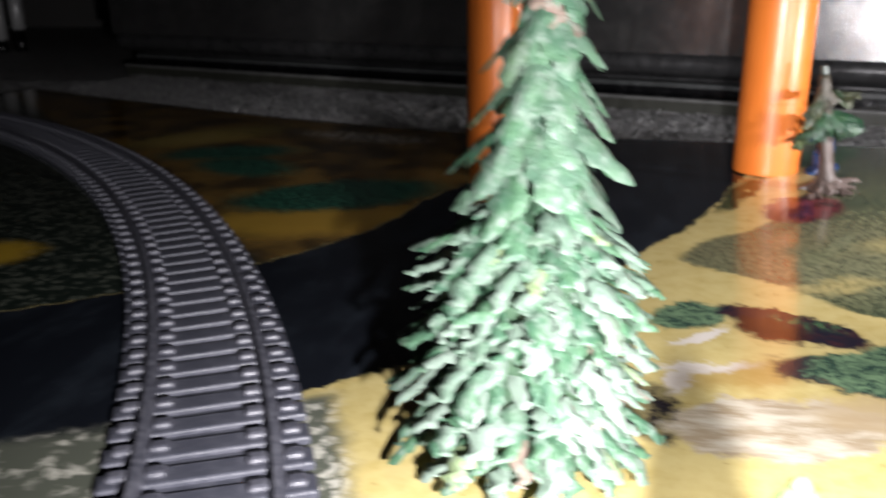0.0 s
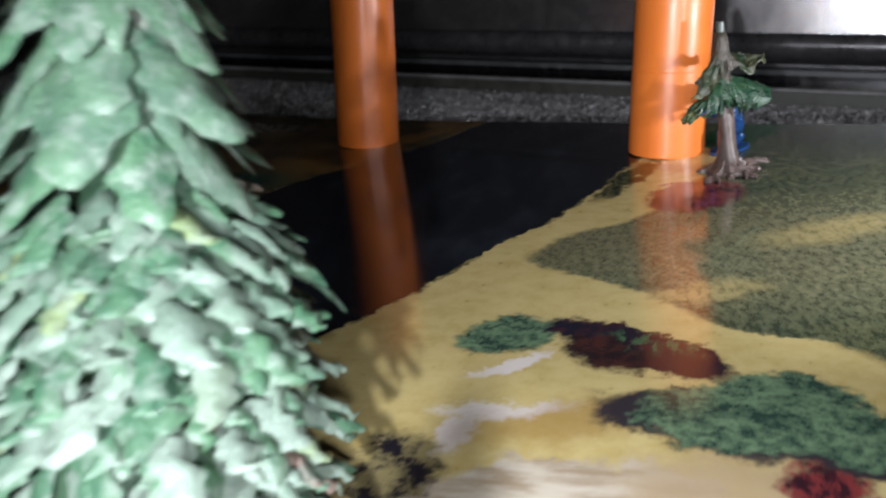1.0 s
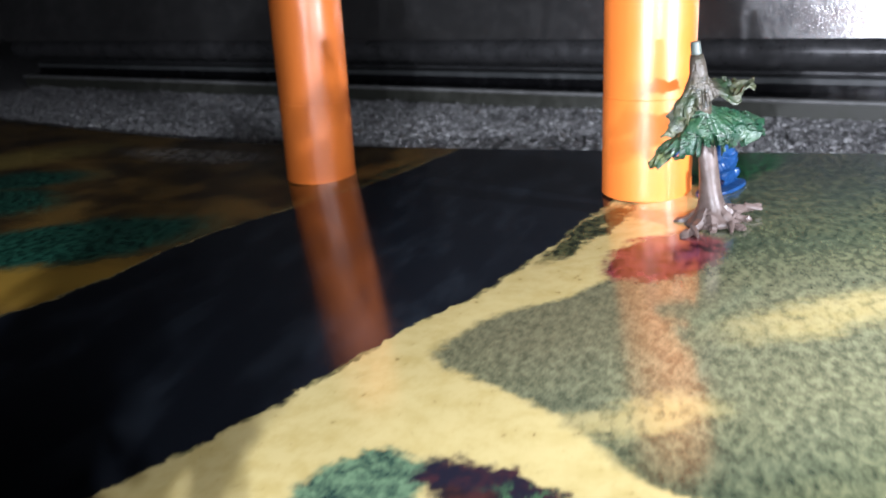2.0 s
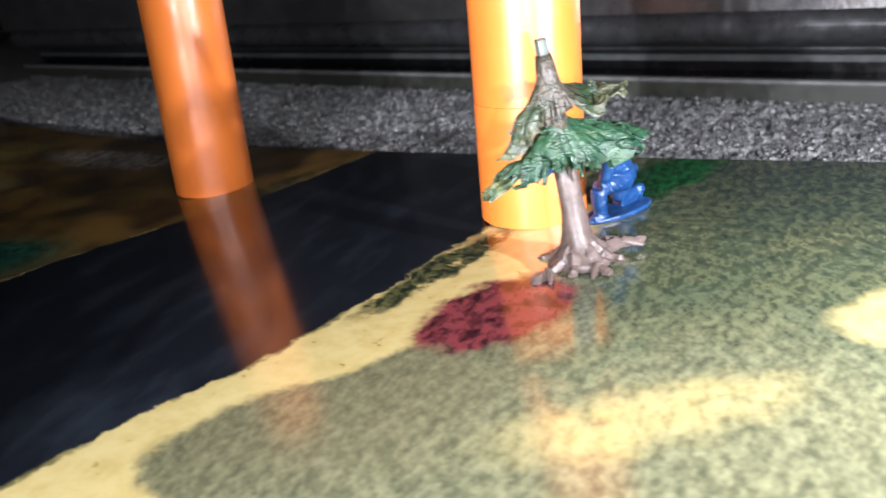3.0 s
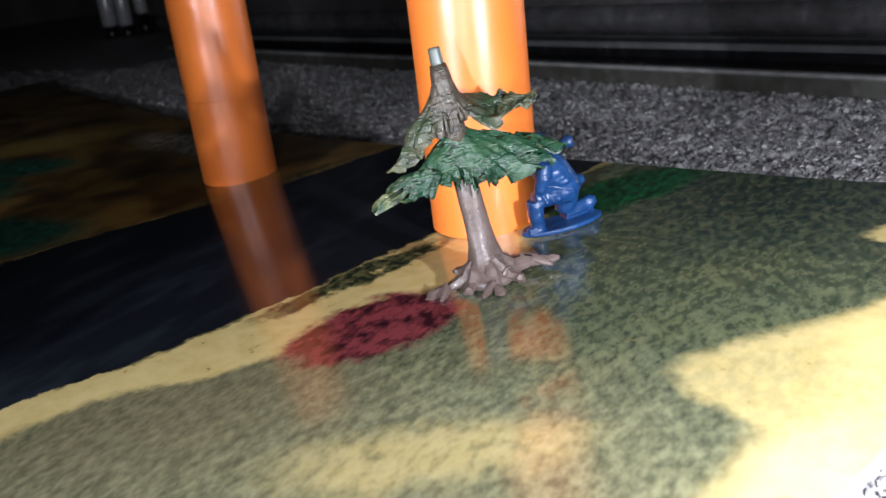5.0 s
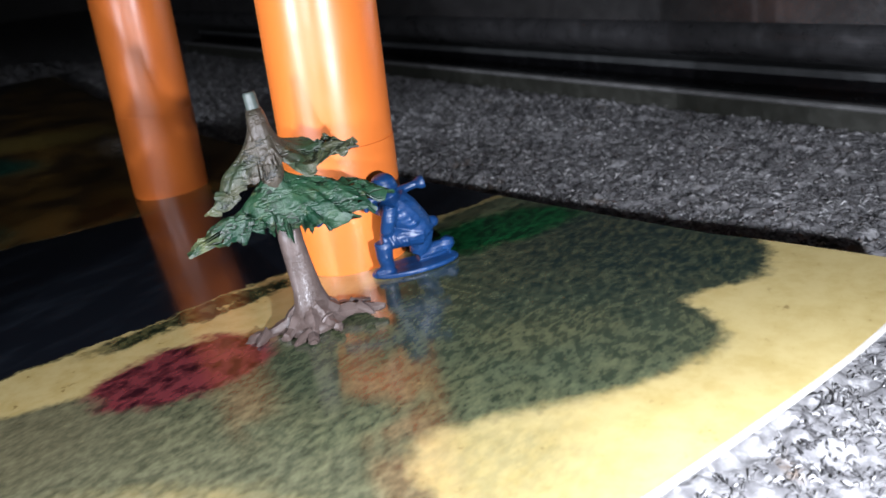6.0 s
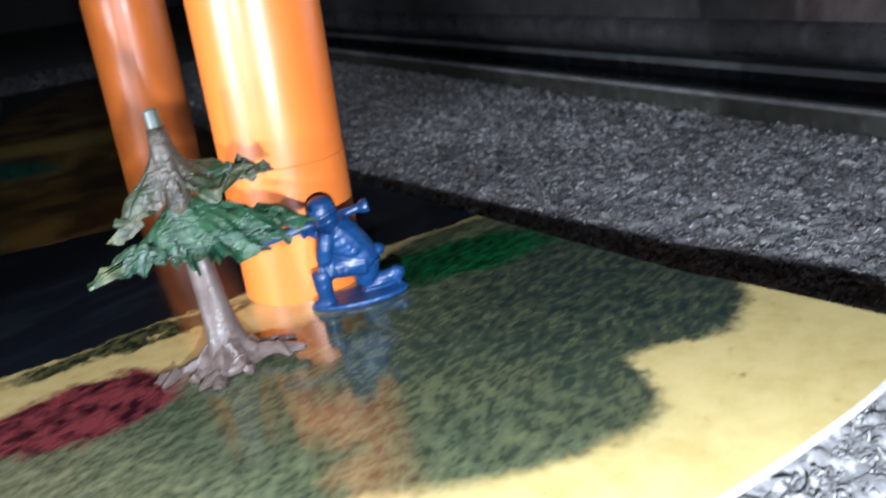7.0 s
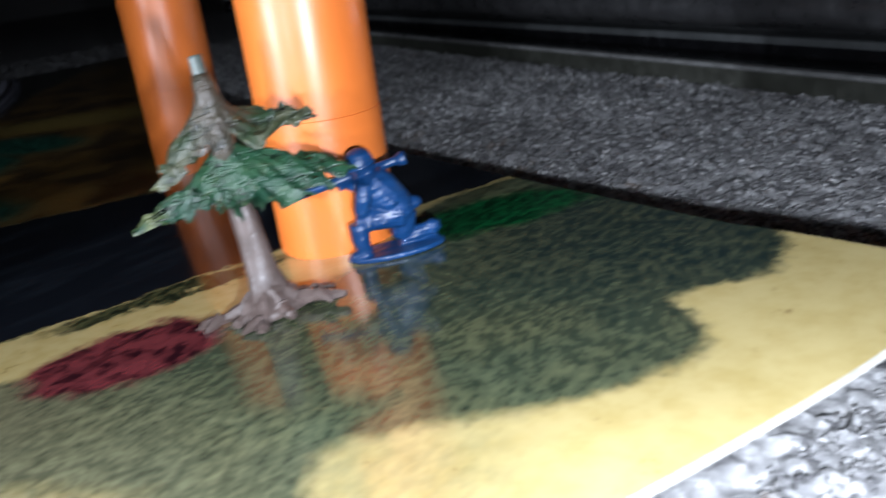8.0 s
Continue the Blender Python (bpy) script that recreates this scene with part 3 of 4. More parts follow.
def carpet_tufts():
    """Short curled yarn ends standing out of the pile, where the carpet lies close."""
    rng = np.random.default_rng(3)

    def spots(x0, x1, y0, y1, gap):
        gx, gy = np.meshgrid(np.arange(x0, x1, gap), np.arange(y0, y1, gap))
        p = np.stack([gx.ravel(), gy.ravel()], 1)
        return p + rng.uniform(-0.5, 0.5, p.shape) * gap

    def keep(p):
        x, y = p[:, 0], p[:, 1]
        behind = y > 0.092 - 0.27 * x + 0.06 * x * x - 0.012
        beside = x > 0.205 - 0.115 * (1 - np.exp(-((np.maximum(0.015 - y, 0) / 0.24) ** 1.5))) - 0.018
        return p[(behind | beside) & (y < 0.371 + SLOPE * x)]

    p = np.concatenate([keep(spots(-0.95, -0.35, 0.12, 0.66, 0.0065)), keep(spots(-0.35, 0.62, -0.02, 0.50, 0.0042)), keep(spots(0.07, 0.42, -0.34, -0.02, 0.0046))])
    p = np.repeat(p, 4, 0)
    m = len(p)
    p = p + rng.normal(0, 0.0013, p.shape)
    turn = rng.uniform(0, 2 * np.pi, m)
    length = rng.uniform(0.0014, 0.0034, m)
    rise = rng.uniform(0.1, 0.7, m) * length
    thick = rng.uniform(0.00024, 0.00052, m)
    along = np.stack([np.cos(turn), np.sin(turn), np.zeros(m)], 1)
    side = np.stack([-np.sin(turn), np.cos(turn), np.zeros(m)], 1)
    up = np.array([0.0, 0.0, 1.0])
    foot = np.array([knob(x, y) for x, y in p])
    base = np.concatenate([p, (CARPET_Z + foot - 0.0012)[:, None]], 1) + up * rng.uniform(0, 0.0005, (m, 1))
    verts = np.zeros((m, 3, 3, 3))
    for i, (f, h, w) in enumerate(((0.0, 0.15, 1.0), (0.55, 1.0, 1.15), (1.0, 0.75, 0.55))):
        mid = base + along * (length * f)[:, None] + up * (rise * h + 0.0012)[:, None]
        for k in range(3):
            a = 2 * np.pi * k / 3 + np.pi / 2
            verts[:, i, k] = mid + (side * np.cos(a) + up * np.sin(a)) * (thick * w)[:, None]
    start = (np.arange(m) * 9)[:, None, None]
    quads = np.array([[i * 3 + k, i * 3 + (k + 1) % 3, i * 3 + 3 + (k + 1) % 3, i * 3 + 3 + k] for i in range(2) for k in range(3)])
    loops = (start + quads[None]).reshape(-1)
    me = bpy.data.meshes.new("carpet_tufts")
    me.vertices.add(m * 9)
    me.vertices.foreach_set("co", verts.reshape(-1))
    me.loops.add(len(loops))
    me.loops.foreach_set("vertex_index", loops.astype(np.int32))
    me.polygons.add(len(loops) // 4)
    me.polygons.foreach_set("loop_start", np.arange(0, len(loops), 4, dtype=np.int32))
    me.update(calc_edges=True)
    me.materials.append(YARN)
    me.polygons.foreach_set("use_smooth", [True] * len(me.polygons))
    tagged(new("carpet_tufts", me), "short curled grey and white yarn tufts of the carpet", "carpet", kind="stuff")


def cabinet():
    """A low black cabinet: plinth, ledge, strip, rounded moulding and a dark glass front."""
    ob = thing("black_cabinet", (0, 0, 0), "low glossy black cabinet with dark glass front on carpet", "cabinet")
    x0, x1 = -0.98, 1.1

    def sweep(name, profile, material, label="", smooth=False):
        bm = bmesh.new()
        ends = []
        for x in (x0, x1):
            ends.append([bm.verts.new((x, y + SLOPE * x, z)) for y, z in profile])
        k = len(profile)
        for i in range(k):
            bm.faces.new((ends[0][i], ends[1][i], ends[1][(i + 1) % k], ends[0][(i + 1) % k]))
        bm.faces.new(ends[0][::-1])
        bm.faces.new(ends[1])
        bmesh.ops.recalc_face_normals(bm, faces=bm.faces)
        part(name, bm, material, ob, label, smooth)

    sweep("plinth", [(0.372, -0.035), (0.372, -0.0085), (0.45, -0.0085), (0.45, -0.035)], OLIVE, "dull olive plinth")
    # pale lip: the highlight along this edge is put into its colour
    sweep("edge_strip", [(0.368, -0.0082), (0.3665, -0.0068), (0.3665, -0.0055), (0.368, -0.0045), (0.374, -0.0045), (0.374, -0.0082)], PALE, "thin edge strip, pale to paint in its highlight")
    sweep("ledge", [(0.3745, -0.0083), (0.3745, -0.0050), (0.406, -0.0040), (0.406, 0.0034), (0.45, 0.0034), (0.45, -0.0083)], BLACK)
    sweep("grey_strip", [(0.4050, 0.0036), (0.4050, 0.0085), (0.407, 0.0092), (0.44, 0.0092), (0.44, 0.0036)], GREYSTRIP, "flat grey metal strip")
    moulding = [(0.430, 0.0095), (0.430, 0.012)]
    for k in range(13):
        a = math.pi / 2 * k / 12
        moulding.append((0.400 - 0.045 * math.sin(a), 0.016 + 0.020 * (1 - math.cos(a))))
    for k in range(1, 10):
        a = math.pi / 2 * k / 9
        moulding.append((0.355 + 0.012 * (1 - math.cos(a)), 0.036 + 0.012 * math.sin(a)))
    moulding += [(0.45, 0.048), (0.45, 0.0095)]
    sweep("moulding", moulding, MOULD, "rounded glossy black moulding")
    sweep("glass_panel", [(0.345, 0.0485), (0.345, 0.62), (0.352, 0.62), (0.352, 0.0485)], GLASS, "dark dusty glass front")
    sweep("carcass", [(0.356, 0.0485), (0.356, 0.64), (0.75, 0.64), (0.75, 0.0485)], BLACK)
    sweep("back_board", [(0.452, -0.035), (0.452, 0.0475), (0.75, 0.0475), (0.75, -0.035)], BLACK)


# ---- the play mat ----
def play_mat():
    ob = thing("play_mat", (0, 0, 0), "glossy printed play mat, river, sand and grass, corner curling up", "play mat")
    left, low = -0.975, -0.86

    def far_edge(x):
        return 0.092 - 0.27 * x + 0.06 * x * x

    def right_edge(y):
        if y > 0.015:
            d = min((y - 0.015) / 0.034, 1.0)
            return 0.205 - 0.030 * (1 - math.sqrt(max(0.0, 1 - d * d)))
        return 0.205 - 0.115 * (1 - math.exp(-(((0.015 - y) / 0.24) ** 1.5)))

    us = [1 - (1 - i / 150) ** 1.25 for i in range(151)]
    vs = [1 - (1 - j / 120) ** 1.25 for j in range(121)]
    grid = []
    for v in vs:
        for u in us:
            x = left + u * (0.205 - left)
            y = low + v * (far_edge(x) - low)
            x = left + (x - left) * (right_edge(y) - left) / (0.205 - left)
            grid.append((x, y))
    w, h = len(us), len(vs)
    faces = [(j * w + i, j * w + i + 1, (j + 1) * w + i + 1, (j + 1) * w + i) for j in range(h - 1) for i in range(w - 1)]
    me = bpy.data.meshes.new("printed_sheet")
    me.from_pydata([(x, y, mat_height(x, y)) for x, y in grid], [], faces)
    me.materials.append(PRINT)
    me.polygons.foreach_set("use_smooth", [True] * len(me.polygons))
    sheet = tagged(new("printed_sheet", me), "glossy printed landscape under clear film")
    sheet.parent = ob
    rim = [i for i in range(w)] + [j * w + w - 1 for j in range(1, h)] + [(h - 1) * w + i for i in range(w - 2, -1, -1)] + [j * w for j in range(h - 2, 0, -1)]
    bm = bmesh.new()
    centre = Vector((-0.4, -0.3, 0))
    loops = []
    for grow, dz in ((-0.0002, -0.00012), (0.0011, -0.00025), (0.0018, -0.0007), (0.0013, -0.0013), (-0.004, -0.0014)):
        loop = []
        for k in rim:
            x, y = grid[k]
            out = (Vector((x, y, 0)) - centre).normalized()
            wide = grow * (1.0 if x > 0.08 and y < 0.015 else 0.22)
            loop.append(bm.verts.new((x + out.x * wide, y + out.y * wide, mat_height(x, y) + dz)))
        loops.append(loop)
    for a, b in zip(loops, loops[1:]):
        for k in range(len(rim)):
            bm.faces.new((a[k], b[k], b[(k + 1) % len(rim)], a[(k + 1) % len(rim)]))
    part("white_edge", bm, BOARD, ob, "thin worn white cut edge")
    me = bpy.data.meshes.new("backing")
    me.from_pydata([(x, y, mat_height(x, y) - 0.0010) for x, y in grid], [], [f[::-1] for f in faces])
    me.materials.append(BOARD)
    back = new("backing", me)
    back.parent = ob


# ---- rails ----
def rail_track():
    """A curved piece of toy track: black sleepers with clips, two rails, side webs."""
    ob = thing("toy_railway_track", (0, 0, 0), "curved black plastic toy railway track lying on the mat", "toy track")
    pts, heads = [], []
    x, y, head = -0.1607, -0.545, radians(22.5)
    step = 0.0160
    for k in range(86):
        z = mat_height(x, y)
        pts.append(Vector((x, y, z)))
        heads.append(head)
        x, y = x - math.sin(head) * step, y + math.cos(head) * step
        head += step * (0.732 + 0.087 * step * k)
        if x < -0.93:
            break
    half = 0.0345
    gauge = 0.0221
    bm = bmesh.new()
    box(bm, -half, half, -0.0052, 0.0052, 0.0, 0.0036, bevel=0.0010)
    sleeper = mesh_of(bm, "sleeper", TRACK)
    bm = bmesh.new()
    for s in (-1, 1):
        box(bm, s * 0.0060 - 0.0034, s * 0.0060 + 0.0034, -0.0030, 0.0030, 0.0034, 0.0062, bevel=0.0014)
    clip = mesh_of(bm, "rail_clip", RAIL)
    for p, a in zip(pts, heads):
        m = Matrix.Translation(p) @ Matrix.Rotation(a, 4, "Z")
        o = new("sleeper", sleeper)
        o.parent, o.matrix_basis = ob, m
        for s in (-1, 1):
            c = new("rail_clip", clip)
            c.parent, c.matrix_basis = o, Matrix.Translation((s * gauge, 0, 0))
    profile = [(-0.0024, 0.0034), (-0.0024, 0.0042), (-0.0007, 0.0048), (-0.0007, 0.0064), (-0.0013, 0.0068), (-0.0013, 0.0080), (0.0013, 0.0080), (0.0013, 0.0068), (0.0007, 0.0064), (0.0007, 0.0048), (0.0024, 0.0042), (0.0024, 0.0034)]
    for s in (-1, 1):
        bm = bmesh.new()
        prev = None
        for p, a in zip(pts, heads):
            m = Matrix.Translation(p) @ Matrix.Rotation(a, 4, "Z")
            ring = [bm.verts.new(m @ Vector((s * gauge + px, 0, pz))) for px, pz in profile]
            if prev:
                for k in range(len(profile)):
                    bm.faces.new((prev[k], prev[(k + 1) % len(profile)], ring[(k + 1) % len(profile)], ring[k]))
            prev = ring
        bmesh.ops.recalc_face_normals(bm, faces=bm.faces)
        part("rail", bm, RAIL, ob, "dark grey plastic rail")
    bm = bmesh.new()
    prev = None
    for p, a in zip(pts, heads):
        m = Matrix.Translation(p) @ Matrix.Rotation(a, 4, "Z")
        ring = [bm.verts.new(m @ Vector(q)) for q in ((-half + 0.004, 0, 0.0003), (-half + 0.004, 0, 0.0016), (half - 0.004, 0, 0.0016), (half - 0.004, 0, 0.0003))]
        if prev:
            for k in range(4):
                bm.faces.new((prev[k], prev[(k + 1) % 4], ring[(k + 1) % 4], ring[k]))
        prev = ring
    bmesh.ops.recalc_face_normals(bm, faces=bm.faces)
    part("track_bed", bm, TRACK, ob)


# ---- pillars ----
def pillar(x, y):
    z = mat_height(x, y)
    ob = thing("orange_pipe_pillar", (x, y, z - 0.0006), "glossy orange plastic pipe standing upright on the mat", "pipe", "orange pipe pillars")
    r = 0.0229
    bm = bmesh.new()
    lathe(bm, [(r - 0.003, 0.0), (r - 0.0006, 0.0), (r, 0.0006), (r, 0.0511), (r - 0.00015, 0.0512), (r - 0.003, 0.0512)], 96)
    part("lower_section", bm, ORANGE, ob, smooth=True)
    bm = bmesh.new()
    r -= 0.0002
    lathe(bm, [(r - 0.003, 0.0512), (r - 0.00015, 0.0512), (r, 0.0514), (r, 0.1695), (r - 0.0006, 0.170), (r - 0.003, 0.170)], 96)
    part("upper_section", bm, ORANGE, ob, smooth=True)
    for o in ob.children:
        o.data.set_sharp_from_angle(angle=radians(25))


# ---- toy tree with roots ----
def rooted_tree():
    up = Vector((-0.142, -0.022, 1.0)).normalized()
    across = Vector((0.772, 0.635, 0.0))
    across = (across - up * across.dot(up)).normalized()
    deep = up.cross(across)
    base = Vector((0.0328, -0.0559, 0.0))
    base.z = mat_height(base.x, base.y)
    m = Matrix((across, deep, up)).transposed().to_4x4()
    m.translation = base
    ob = thing("toy_tree", m, "plastic toy tree, brown trunk with splayed roots and ragged green crown", "toy tree")
    bm = bmesh.new()
    lathe(bm, [(0.0125, 0.0004), (0.0100, 0.0028), (0.0077, 0.0052), (0.0061, 0.0085), (0.0050, 0.0130), (0.0044, 0.020), (0.0041, 0.030), (0.0040, 0.046)], 20)
    for k, v in enumerate(bm.verts):
        a = math.atan2(v.co.y, v.co.x)
        v.co.x *= 1 + 0.10 * math.sin(3 * a + v.co.z * 120)
        v.co.y *= 1 + 0.10 * math.sin(3 * a + v.co.z * 120)
    part("trunk", bm, BARK, ob, smooth=True)
    rnd = random.Random(4)
    for turn, reach, rise in ((199, 0.0250, 0.0), (236, 0.0150, 0.0), (268, 0.0185, -0.0008), (312, 0.0170, 0.0004), (352, 0.0255, 0.0010), (20, 0.021, 0.0006), (78, 0.016, 0.0), (130, 0.018, 0.0)):
        bm = bmesh.new()
        a = radians(turn)
        c, s = math.cos(a), math.sin(a)
        bend = rnd.uniform(-0.0025, 0.0025)
        prev = None
        rings = [(0.0016, 0.0105, 0.0027), (0.0050, 0.0064, 0.0029), (0.0090, 0.0034, 0.0026), (reach * 0.68, 0.0020 + rise, 0.0021), (reach * 0.90, 0.0014 + rise, 0.0019), (reach, 0.0010 + rise, 0.0011)]
        dense = []
        for (d0, h0, r0), (d1, h1, r1) in zip(rings, rings[1:]):
            dense += [(d0 + (d1 - d0) * g / 4, h0 + (h1 - h0) * g / 4, (r0 + (r1 - r0) * g / 4) * rnd.uniform(0.88, 1.12)) for g in range(4)]
        dense.append(rings[-1])
        limb(bm, [(d * c - bend * s * d / reach, d * s + bend * c * d / reach, h - 0.0006) for d, h, _ in dense], [r for _, _, r in dense], 6)
        if turn in (199, 268, 352, 20):
            d = reach * 0.66
            e = a + rnd.choice((-0.75, 0.75))
            limb(bm, [(d * c, d * s, 0.0026 + rise), (d * c + 0.004 * math.cos(e), d * s + 0.004 * math.sin(e), 0.0016 + rise), (d * c + 0.0075 * math.cos(e), d * s + 0.0075 * math.sin(e), 0.0006 + rise)], [0.0018, 0.0014, 0.0005], 8)
        for v in bm.verts:
            v.co += 0.0008 * noise.noise_vector(v.co * 260) + 0.0003 * noise.noise_vector(v.co * 900)
        part("root", bm, BARK, ob, smooth=True).data.set_sharp_from_angle(angle=radians(42))

    def skirt(name, table, root, material, seed, bend, flatten):
        """One moulded tier: a pleated sheet with long boughs to both sides, ragged at the hem."""
        rr = random.Random(seed)
        n_t, n_f = 300, 14
        bm = bmesh.new()
        top, low = [], []
        for i in range(n_t):
            a = 360 * i / n_t
            for (a0, r0, z0), (a1, r1, z1) in zip(table, table[1:] + [(table[0][0] + 360, *table[0][1:])]):
                aa = a if a >= table[0][0] else a + 360
                if a0 <= aa <= a1:
                    g = (aa - a0) / (a1 - a0)
                    reach, tip = r0 + (r1 - r0) * g, z0 + (z1 - z0) * g
                    break
            if i % 5 == 0:
                cut, hang = rr.choice((-0.46, -0.30, -0.16, -0.05, 0.04, 0.10)), rr.uniform(-0.0020, 0.0016)
            trim = reach * (cut * (0.4 + 0.15 * (i % 5)) + rr.uniform(-0.008, 0.008))
            flat = bend - flatten * max(0.0, math.cos(radians(a))) ** 2
            row_t, row_l = [], []
            for q in range(n_f + 1):
                f = q / n_f
                hem = max(0.0, (f - 0.55) / 0.45)
                d = 0.0030 + (reach - 0.0030) * f + trim * hem
                t = radians(a + 7 + 5 * noise.noise(Vector((d * 220, i * 0.05, seed))))
                px, py = d * math.cos(t), d * math.sin(t)
                crease = abs(noise.noise(Vector((px * 45, py * 230 + px * 90, seed)))) + 0.4 * abs(noise.noise(Vector((px * 110, py * 460, seed + 3))))
                lump = noise.noise(Vector((px * 110, py * 110, seed + 7)))
                z = root + (tip - root) * f ** flat + hang * hem ** 2 + (0.0036 * lump - 0.0078 * crease) * min(1.0, f * 1.8)
                row_t.append(bm.verts.new((d * math.cos(t), d * math.sin(t), z)))
                row_l.append(bm.verts.new((d * 0.985 * math.cos(t), d * 0.985 * math.sin(t), z - 0.0011 + 0.0005 * f)))
            top.append(row_t)
            low.append(row_l)
        for i in range(n_t):
            k = (i + 1) % n_t
            for q in range(n_f):
                bm.faces.new((top[i][q], top[i][q + 1], top[k][q + 1], top[k][q]))
                bm.faces.new((low[i][q], low[k][q], low[k][q + 1], low[i][q + 1]))
            bm.faces.new((top[i][n_f], low[i][n_f], low[k][n_f], top[k][n_f]))
            bm.faces.new((top[i][0], top[k][0], low[k][0], low[i][0]))
        bmesh.ops.recalc_face_normals(bm, faces=bm.faces)
        b = part(name, bm, material, ob, smooth=True)
        b.data.set_sharp_from_angle(angle=radians(34))

    skirt("lower_bough", [(0, 0.0350, 0.0455), (14, 0.0265, 0.0470), (36, 0.0140, 0.0470), (85, 0.0095, 0.0450), (125, 0.0115, 0.0440), (155, 0.0180, 0.0425), (172, 0.0290, 0.0410), (183, 0.0320, 0.0395), (198, 0.0205, 0.0410), (222, 0.0140, 0.0415),
                          (250, 0.0108, 0.0395), (278, 0.0100, 0.0385), (305, 0.0140, 0.0385), (325, 0.0205, 0.0385), (342, 0.0285, 0.0390), (352, 0.0325, 0.0430)], 0.0560, LEAF, 5, 0.62, 0.0)
    skirt("upper_bough", [(0, 0.0310, 0.0605), (14, 0.0225, 0.0620), (38, 0.0105, 0.0605), (90, 0.0070, 0.0580), (140, 0.0090, 0.0570), (168, 0.0190, 0.0540), (182, 0.0310, 0.0495), (194, 0.0190, 0.0535), (214, 0.0085, 0.0580),
                          (240, 0.0050, 0.0610), (285, 0.0055, 0.0610), (318, 0.0105, 0.0590), (340, 0.0215, 0.0585)], 0.0725, LEAF_TOP, 9, 0.62, 0.34)
    bm = bmesh.new()
    lathe(bm, [(0.0040, 0.045), (0.0042, 0.056), (0.0040, 0.066), (0.0034, 0.0730), (0.0027, 0.0765)], 16)
    part("leader", bm, LEAF_TOP, ob, smooth=True)
    bm = bmesh.new()
    lathe(bm, [(0.0023, 0.0755), (0.0021, 0.0815), (0.0018, 0.0820)], 16)
    part("stub", bm, STUB, ob, "pale grey-green peg on top")


# ---- kneeling figure ----
def kneeling_figure():
    a_axis = Vector((0.612, 0.791, 0.035)).normalized()
    up = Vector((-0.062, -0.033, 1.0)).normalized()
    a_axis = (a_axis - up * a_axis.dot(up)).normalized()
    b_axis = up.cross(a_axis)
    m = Matrix((a_axis, b_axis, up)).transposed().to_4x4()
    c = Vector((0.0375, -0.0045, 0.0))
    m.translation = (c.x, c.y, mat_height(c.x, c.y) + 0.0001)
    bm = bmesh.new()
    k = 0.001

    def lump(points, radii, sides=14):
        limb(bm, [(a * k, b * k, w * k) for a, b, w in points], [r * k * 1.17 for r in radii], sides)

    def ball(a, b, w, ra, rb, rw):
        bmesh.ops.create_uvsphere(bm, u_segments=18, v_segments=12, radius=1.0, matrix=Matrix.Translation((a * k, b * k, w * k)) @ Matrix.Diagonal((ra * k, rb * k, rw * k, 1)))

    # base plate
    lathe(bm, [(0.0160, 0.0), (0.0166, 0.0005), (0.0165, 0.0016), (0.0156, 0.0020)], 40, Matrix.Diagonal((1.06, 0.50, 1, 1)))
    # rear leg on the ground, boot
    lump([(4.5, 1.5, 14), (4.0, 2.2, 9), (2.5, 2.5, 4.5)], [4.6, 3.9, 3.0])
    lump([(2.0, 2.5, 4.2), (8.0, 2.6, 4.4), (13.5, 2.6, 5.4)], [2.9, 2.7, 2.1])
    lump([(13.0, 2.6, 4.2), (15.2, 2.6, 6.6), (15.8, 2.6, 8.0)], [2.4, 2.5, 1.4])
    # front leg, boot
    lump([(4.0, -1.5, 14.2), (-4.0, -2.4, 14.6), (-11.5, -2.4, 14.2)], [4.2, 3.7, 3.0])
    lump([(-11.2, -2.4, 14.0), (-11.6, -2.4, 8.0), (-11.0, -2.4, 2.6)], [3.0, 2.7, 2.2])
    lump([(-9.6, -2.4, 2.6), (-13.2, -2.4, 2.5), (-16.0, -2.4, 2.1)], [2.1, 1.9, 1.2])
    # body, pack, belt pouch
    lump([(5.0, 0, 13.0), (2.4, 0, 18.0), (-1.6, 0, 23.5), (-5.0, 0, 28.0), (-6.0, 0, 30.2)], [4.9, 5.4, 6.1, 5.7, 2.6])
    ball(9.4, -0.5, 16.8, 2.6, 2.4, 2.3)
    ball(2.2, -4.4, 16.8, 2.2, 1.6, 2.0)
    # arms
    lump([(-6.0, -4.6, 27.6), (-8.0, -6.0, 23.0), (-9.2, -4.6, 18.8), (-9.2, -2.8, 15.8)], [2.7, 2.4, 2.2, 1.7])
    lump([(-4.0, 4.4, 27.2), (-8.5, 6.4, 24.0), (-13.0, 3.6, 28.4)], [2.6, 2.3, 1.8])
    # head and helmet
    ball(-7.0, 0, 32.2, 3.2, 3.0, 3.6)
    ball(-6.4, 0, 34.8, 5.2, 4.9, 5.0)
    lathe(bm, [(0.0054, 0.0), (0.0058, 0.0003), (0.0052, 0.0010)], 22, Matrix.Translation((-0.0064, 0, 0.0330)) @ Matrix.Rotation(radians(-10), 4, "Y"))
    # tube on the shoulder
    lump([(-34.0, 2.2, 26.6), (-32.5, 2.2, 26.8), (-32.4, 2.2, 26.8), (6.0, 2.2, 32.0), (7.5, 2.2, 32.2), (9.6, 2.2, 32.5)], [1.9, 1.9, 1.4, 1.4, 2.2, 2.3])
    lump([(-14.0, 2.2, 29.2), (-14.4, 2.2, 25.6)], [0.9, 0.8])
    # folds
    lump([(-5.0, -4.9, 25.0), (-1.0, -5.4, 22.4)], [0.7, 0.6], 8)
    lump([(-4.0, -5.0, 22.0), (0.5, -5.0, 19.2)], [0.7, 0.6], 8)
